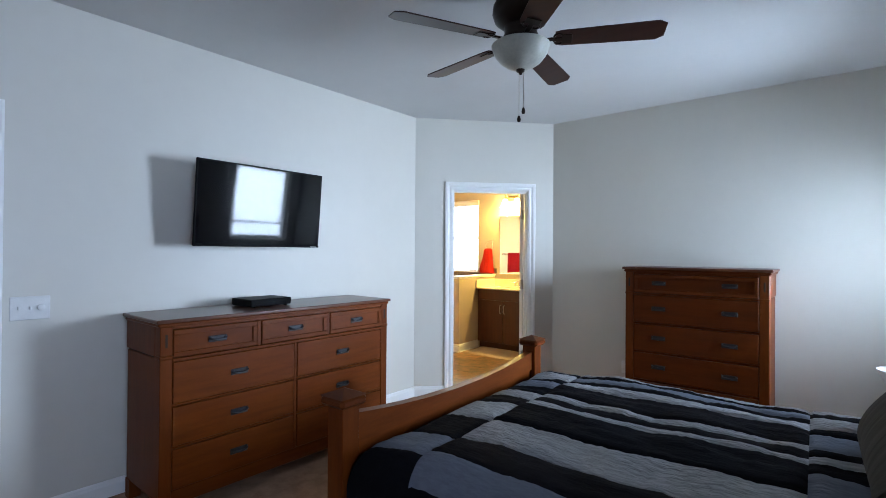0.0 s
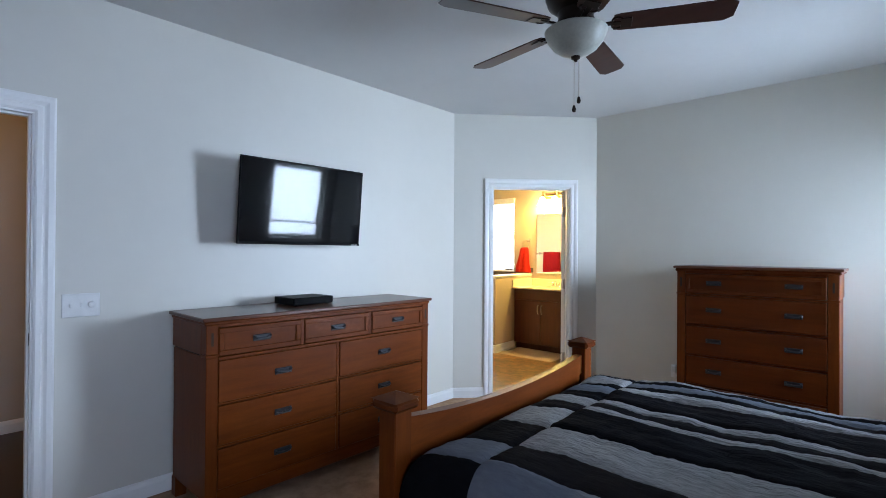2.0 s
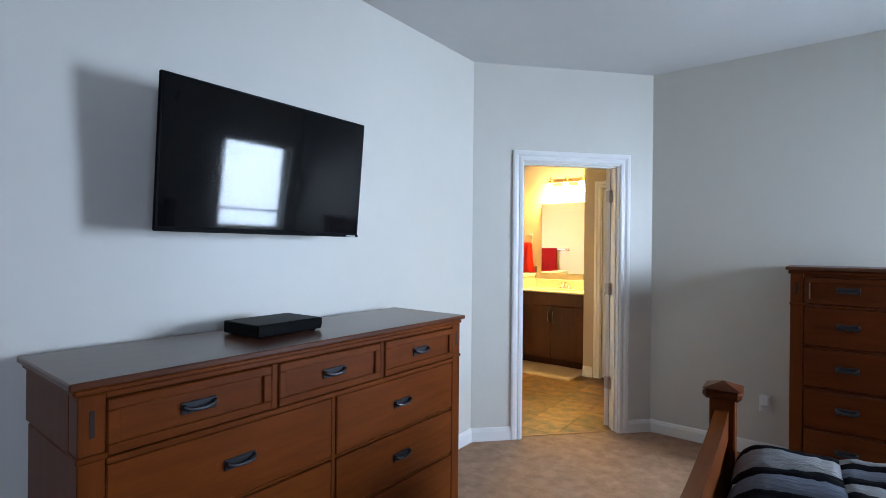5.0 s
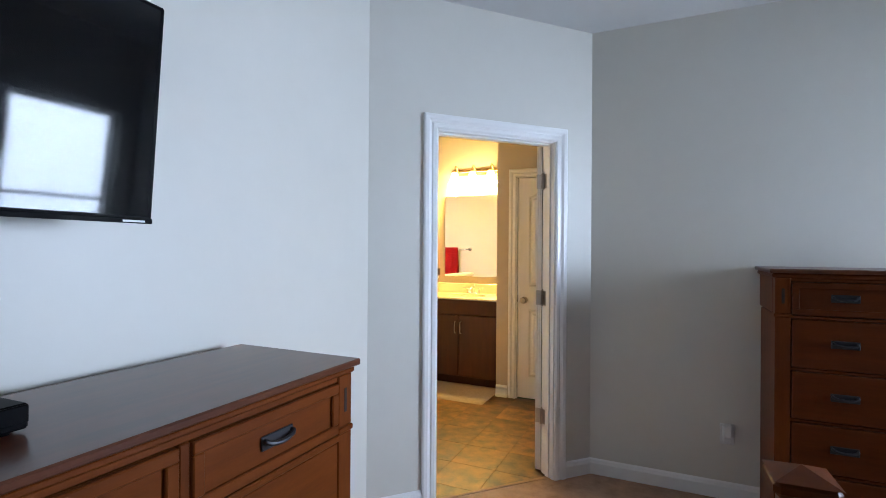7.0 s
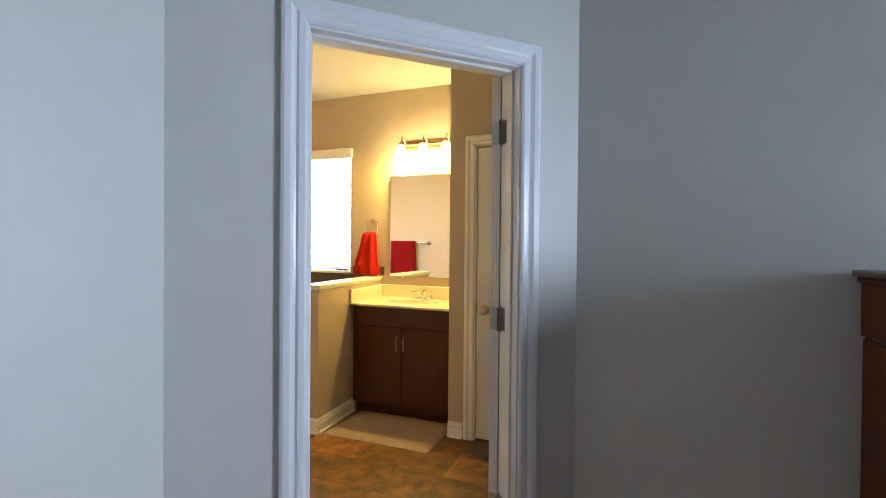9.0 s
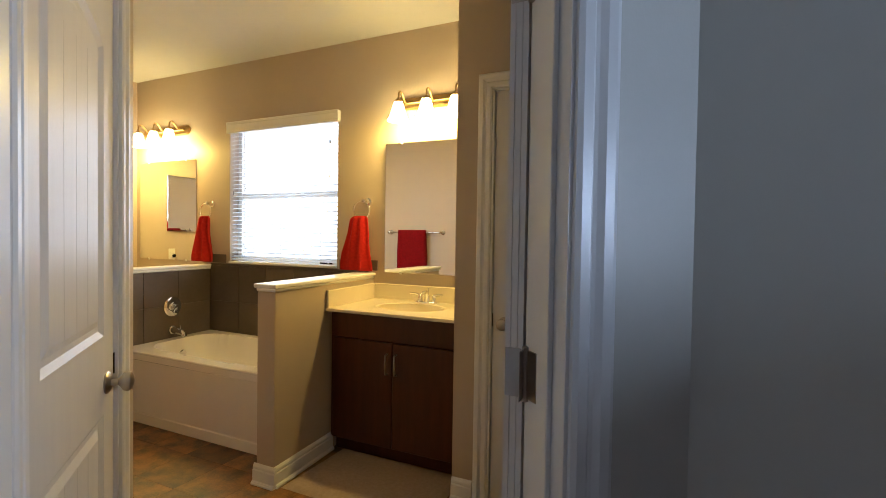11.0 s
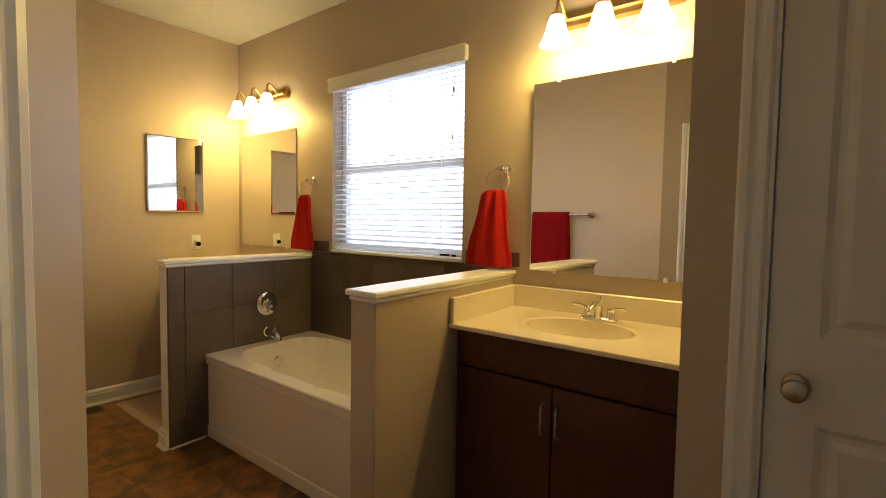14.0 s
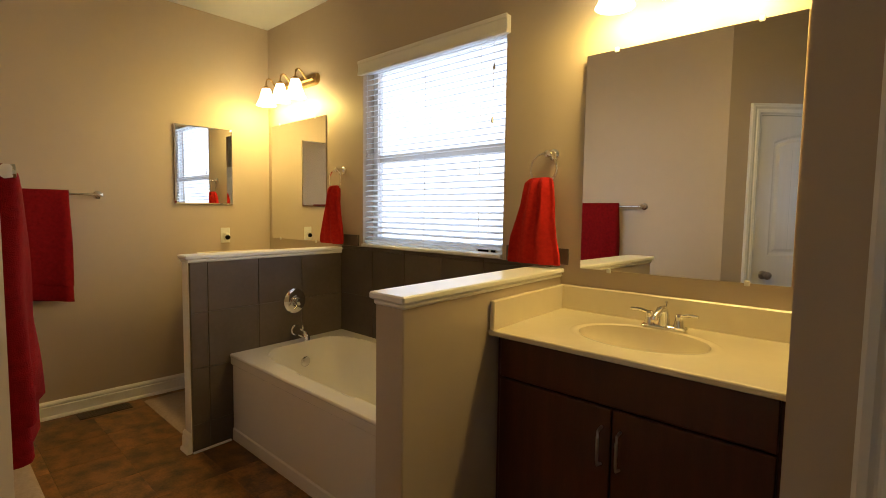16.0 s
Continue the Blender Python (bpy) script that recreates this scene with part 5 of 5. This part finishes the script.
# ---- bathroom window and blind ----
def bathroom_window():
    x0, x1, z0, z1, y = -5.655, -4.530, 1.105, 2.250, WY + 0.085
    t = thing("window_2", ((x0 + x1) / 2, WY, z0), "white double-hung bathroom window in full daylight", "window", kind="structure")
    part("window_frame", cbox(x0, x0 + 0.045, y, y + 0.05, z0, z1) + cbox(x1 - 0.045, x1, y, y + 0.05, z0, z1) + cbox(x0 + 0.045, x1 - 0.045, y, y + 0.05, z1 - 0.04, z1) + cbox(x0 + 0.045, x1 - 0.045, y, y + 0.05, z0, z0 + 0.05), TRIM, t)
    part("meeting_rail", cbox(x0 + 0.045, x1 - 0.045, y + 0.002, y + 0.045, 1.638, 1.685), TRIM, t)
    for a, b in ((z0 + 0.05, 1.638), (1.685, z1 - 0.04)):
        p = part("pane", cbox(x0 + 0.045, x1 - 0.045, y + 0.02, y + 0.024, a, b, 0.0005), GLASS, t)
        p.visible_shadow = False
    part("window_sill", cbox(x0 - 0.0, x1 + 0.0, WY - 0.016, WY + 0.085, z0 - 0.012, z0 + 0.006, 0.003), TRIM, t)
    b = thing("window_blind", ((x0 + x1) / 2, WY, z1), "white horizontal-slat blind lowered over the bathroom window", "window blind")
    part("valance", cbox(-5.668, -4.505, WY - 0.036, WY - 0.002, 2.186, 2.270, 0.004) + cbox(-5.668, -4.505, WY - 0.040, WY - 0.030, 2.250, 2.274, 0.004) + cbox(-5.668, -4.505, WY - 0.039, WY - 0.030, 2.182, 2.200, 0.003), TRIM, b)
    part("head_rail", cbox(x0 + 0.01, x1 - 0.01, WY + 0.01, WY + 0.05, 2.20, 2.245, 0.003), WHITEPL, b)
    rail = part("bottom_rail", cbox(x0 + 0.008, x1 - 0.008, WY + 0.006, WY + 0.052, 1.118, 1.134, 0.005), BLIND, b)
    lab = part("warning_label", cbox(-4.70, -4.565, WY + 0.004, WY + 0.0055, 1.119, 1.133, 0.0002), WHITEPL, rail, "small white printed label")
    part("print_bar", cbox(-4.69, -4.62, WY + 0.0025, WY + 0.004, 1.121, 1.131, 0.0002), BLACKPL, rail)
    part("print_bar", cbox(-4.605, -4.575, WY + 0.0025, WY + 0.004, 1.120, 1.132, 0.0002), BLACKPL, rail)
    # slats: one bowed strip, turned open
    w, pts, faces = 0.042, [], []
    tilt = radians(14)
    for i in range(5):
        u = (i / 4 - 0.5) * w
        bow = 0.003 * (1 - (2 * i / 4 - 1) ** 2)
        yy, zz = u * math.cos(tilt) - bow * math.sin(tilt), u * math.sin(tilt) + bow * math.cos(tilt)
        for x in (x0 + 0.012, x1 - 0.012):
            for k in (0, 1):
                pts.append((x - (x0 + x1) / 2, yy - k * 0.001 * math.sin(tilt), zz + k * 0.001 * math.cos(tilt)))
    for i in range(4):
        q = i * 4
        faces += [[q, q + 4, q + 6, q + 2], [q + 1, q + 3, q + 7, q + 5], [q, q + 1, q + 5, q + 4], [q + 2, q + 6, q + 7, q + 3]]
    faces += [[0, 2, 3, 1], [16, 17, 19, 18]]
    me = mesh_of("slat", [(pts, faces)], BLIND)
    count = 32
    for i in range(count):
        s = new("slat", me)
        s.parent = b
        s.location = (0, 0.030, 1.152 + (2.195 - 1.152) * i / (count - 1) - z1)
    for x in (x0 + 0.16, x1 - 0.16, (x0 + x1) / 2):
        part("ladder_cord", tube([(x, WY + 0.004, 1.115), (x, WY + 0.004, 2.21)], 0.0012, 6), WHITEPL, b)
    for x, z in ((x1 - 0.075, 1.80), (x1 - 0.07, 2.06), (x0 + 0.05, 1.70)):
        part("pull_cord", tube([(x, WY - 0.004, z), (x, WY - 0.004, 2.19)], 0.001, 6), WHITEPL, b)
        part("cord_tassel", lathe([(0.0, z + 0.004), (0.005, z), (0.008, z - 0.028), (0.0, z - 0.030)], (x, WY - 0.006, 0), n=10), NICKEL, b, smooth=True)


bathroom_window()


# ---- rugs, register, wall sockets ----
def mat_rug(x0, x1, y0, y1, label):
    rows, n, m = [], 40, 26
    for i in range(n + 1):
        row = []
        for j in range(m + 1):
            u, v = i / n, j / m
            e = min(u, 1 - u) * (x1 - x0), min(v, 1 - v) * (y1 - y0)
            edge = min(1, e[0] / 0.025) ** 0.5 * min(1, e[1] / 0.025) ** 0.5
            row.append((x0 + (x1 - x0) * u, y0 + (y1 - y0) * v, 0.002 + 0.016 * edge * (1 + 0.25 * noise.noise((u * 14, v * 9, x0)))))
        rows.append(row)
    t = thing("bath_mat", (x0, y0, 0), label, "bath mat", "bath mats")
    part("tufted_top", grid_shape(rows) + cbox(x0 + 0.004, x1 - 0.004, y0 + 0.004, y1 - 0.004, 0.0, 0.004, 0.001), MATRUG, t, smooth=True)


mat_rug(-4.085, -3.262, 5.690, 6.225, "beige tufted bath mat in front of the vanity")
mat_rug(-6.80, -6.03, 5.735, 6.20, "beige tufted bath mat before the far vanity")
mat_rug(-6.60, -5.76, 4.82, 5.07, "pale beige bath mat below the towel bar")


def floor_register():
    t = thing("floor_register", (-6.79, 5.51, 0), "dark brown metal floor register by the baseboard", "floor vent")
    part("frame", cbox(-6.845, -6.735, 5.365, 5.655, 0.0, 0.005, 0.002), VENT, t)
    for i in range(16):
        part("slat", cbox(-6.830, -6.750, 5.380 + i * 0.0168, 5.386 + i * 0.0168, 0.004, 0.0085, 0.001), VENT, t)


def bath_outlet(x, y, z, along):
    t = thing("wall_outlet", (x, y, z), "white outlet with a small dark plug-in night light", "outlet")
    if along == "y":
        part("plate", cbox(x, x + 0.006, y - 0.036, y + 0.036, z - 0.058, z + 0.058, 0.003), WHITEPL, t)
        part("plug_in", cbox(x + 0.006, x + 0.036, y - 0.018, y + 0.022, z - 0.035, z + 0.02, 0.008), WHITEPL, t)
        part("night_light", lathe([(0.018, 0.036), (0.017, 0.05), (0.0, 0.056)], (x, y + 0.002, z - 0.015), "x", 16), BLACKPL, t, "dark round lens", smooth=True)


floor_register()
bath_outlet(XB, 6.352, 1.124, "y")


# ---- pieces: tiles on the walls and the floor ----
def tile_piece(parent, a0, a1, z0, z1, put, face, cache={}):
    """One wall tile between joints; put(a, z, d) gives its middle; tiles of one size share a mesh."""
    key = (round(a1 - a0, 3), round(z1 - z0, 3), face)
    if key not in cache:
        w, h = (a1 - a0 - 0.0025) / 2, (z1 - z0 - 0.0025) / 2
        sh = cbox(-0.004, 0.004, -w, w, -h, h, 0.0015) if face == "x" else cbox(-w, w, -0.004, 0.004, -h, h, 0.0015)
        cache[key] = mesh_of("tile", sh, TILE)
    ob = new("tile", cache[key])
    ob.parent = parent
    ob.location = Vector(put((a0 + a1) / 2, (z0 + z1) / 2)) - PLACE[parent.name].translation
    if face == "x":
        ob.rotation_euler = (0, 0, -math.atan(LEAN))


def on_x(a, z):
    return (-5.7985 + LEAN * (a - 5.672), a, z)


def on_y(a, z):
    return (a, WY - 0.007, z)


part("caulk_bead", askew(cbox(-5.800, -5.784, 5.688, 5.905, 0.0, 0.012, 0.005)), TRIM, tiled, "white caulk bead along the tiles")
part("grout", askew(cbox(-5.805, -5.8015, 5.692, WY, 0.0, 1.036, 0.0005)), GROUT, tiled)
ys, zs = [5.692, 5.785, 6.085, 6.385, 6.702], [0.0, 0.155, 0.46, 0.765, 1.036]
for a0, a1 in zip(ys, ys[1:]):
    for z0, z1 in zip(zs, zs[1:]):
        tile_piece(tiled, a0, a1, z0, z1, on_x, "x")
splash = thing("tile_splash", (-5.0, WY, 0.5), "slate-grey wall tiles behind the bathtub", "wall tiles", kind="structure")
part("grout", cbox(-5.878, -4.242, WY - 0.0035, WY - 0.0005, 0.49, 1.088, 0.0005), GROUT, splash)
xs = [-5.878, -5.54, -5.24, -4.94, -4.64, -4.242]
for a0, a1 in zip(xs, xs[1:]):
    for z0, z1 in ((0.49, 0.765), (0.765, 1.068), (1.068, 1.088)):
        tile_piece(splash, a0, a1, z0, z1, on_y, "y")
for a0, a1 in ((-5.985, -5.690), (-4.500, -4.160)):
    tile_piece(splash, a0, a1, 1.090, 1.166, on_y, "y")

# floor tiles, cut along the angled doorway
FT = 0.305
full = mesh_of("floor_tile", cbox(-FT / 2 + 0.0005, FT / 2 - 0.0005, -FT / 2 + 0.0005, FT / 2 - 0.0005, -0.004, 0.0, 0.0005), FLOORTILE)


def clip(poly, n, c):
    """The part of a polygon where n . p >= c."""
    out = []
    for i, p in enumerate(poly):
        q = poly[(i + 1) % len(poly)]
        dp, dq = n[0] * p[0] + n[1] * p[1] - c, n[0] * q[0] + n[1] * q[1] - c
        if dp >= 0:
            out.append(p)
        if dp * dq < 0:
            k = dp / (dp - dq)
            out.append((p[0] + k * (q[0] - p[0]), p[1] + k * (q[1] - p[1])))
    return out


ox, oy = -6.10 - 3 * FT, 5.43 - 6 * FT
edge = NB.x * at_u(0, 0.05)[0] + NB.y * at_u(0, 0.05)[1]
base_shift = PLACE[floor_bath.name].translation
for i in range(18):
    for j in range(12):
        x0, y0 = ox + i * FT, oy + j * FT
        cx, cy = x0 + FT / 2, y0 + FT / 2
        inside = (XB - 0.1 < cx < -3.2 and 4.7 < cy < WY) or (-3.9 < cx < -1.8 and 3.5 < cy < 6.1)
        if not inside:
            continue
        sq = [(x0 + 0.0012, y0 + 0.0012), (x0 + FT - 0.0012, y0 + 0.0012), (x0 + FT - 0.0012, y0 + FT - 0.0012), (x0 + 0.0012, y0 + FT - 0.0012)]
        cut = clip(sq, (NB.x, NB.y), edge)
        if len(cut) < 3:
            continue
        me = full
        if len(cut) != 4 or min(NB.x * p[0] + NB.y * p[1] - edge for p in sq) < 0:
            me = mesh_of("floor_tile", extrude([(p[0] - cx, p[1] - cy) for p in cut], 0.004, lambda a, b, d: (a, b, d - 0.004)), FLOORTILE)
        ob = new("floor_tile", me)
        ob.parent = floor_bath
        ob.location = Vector((cx, cy, 0)) - base_shift
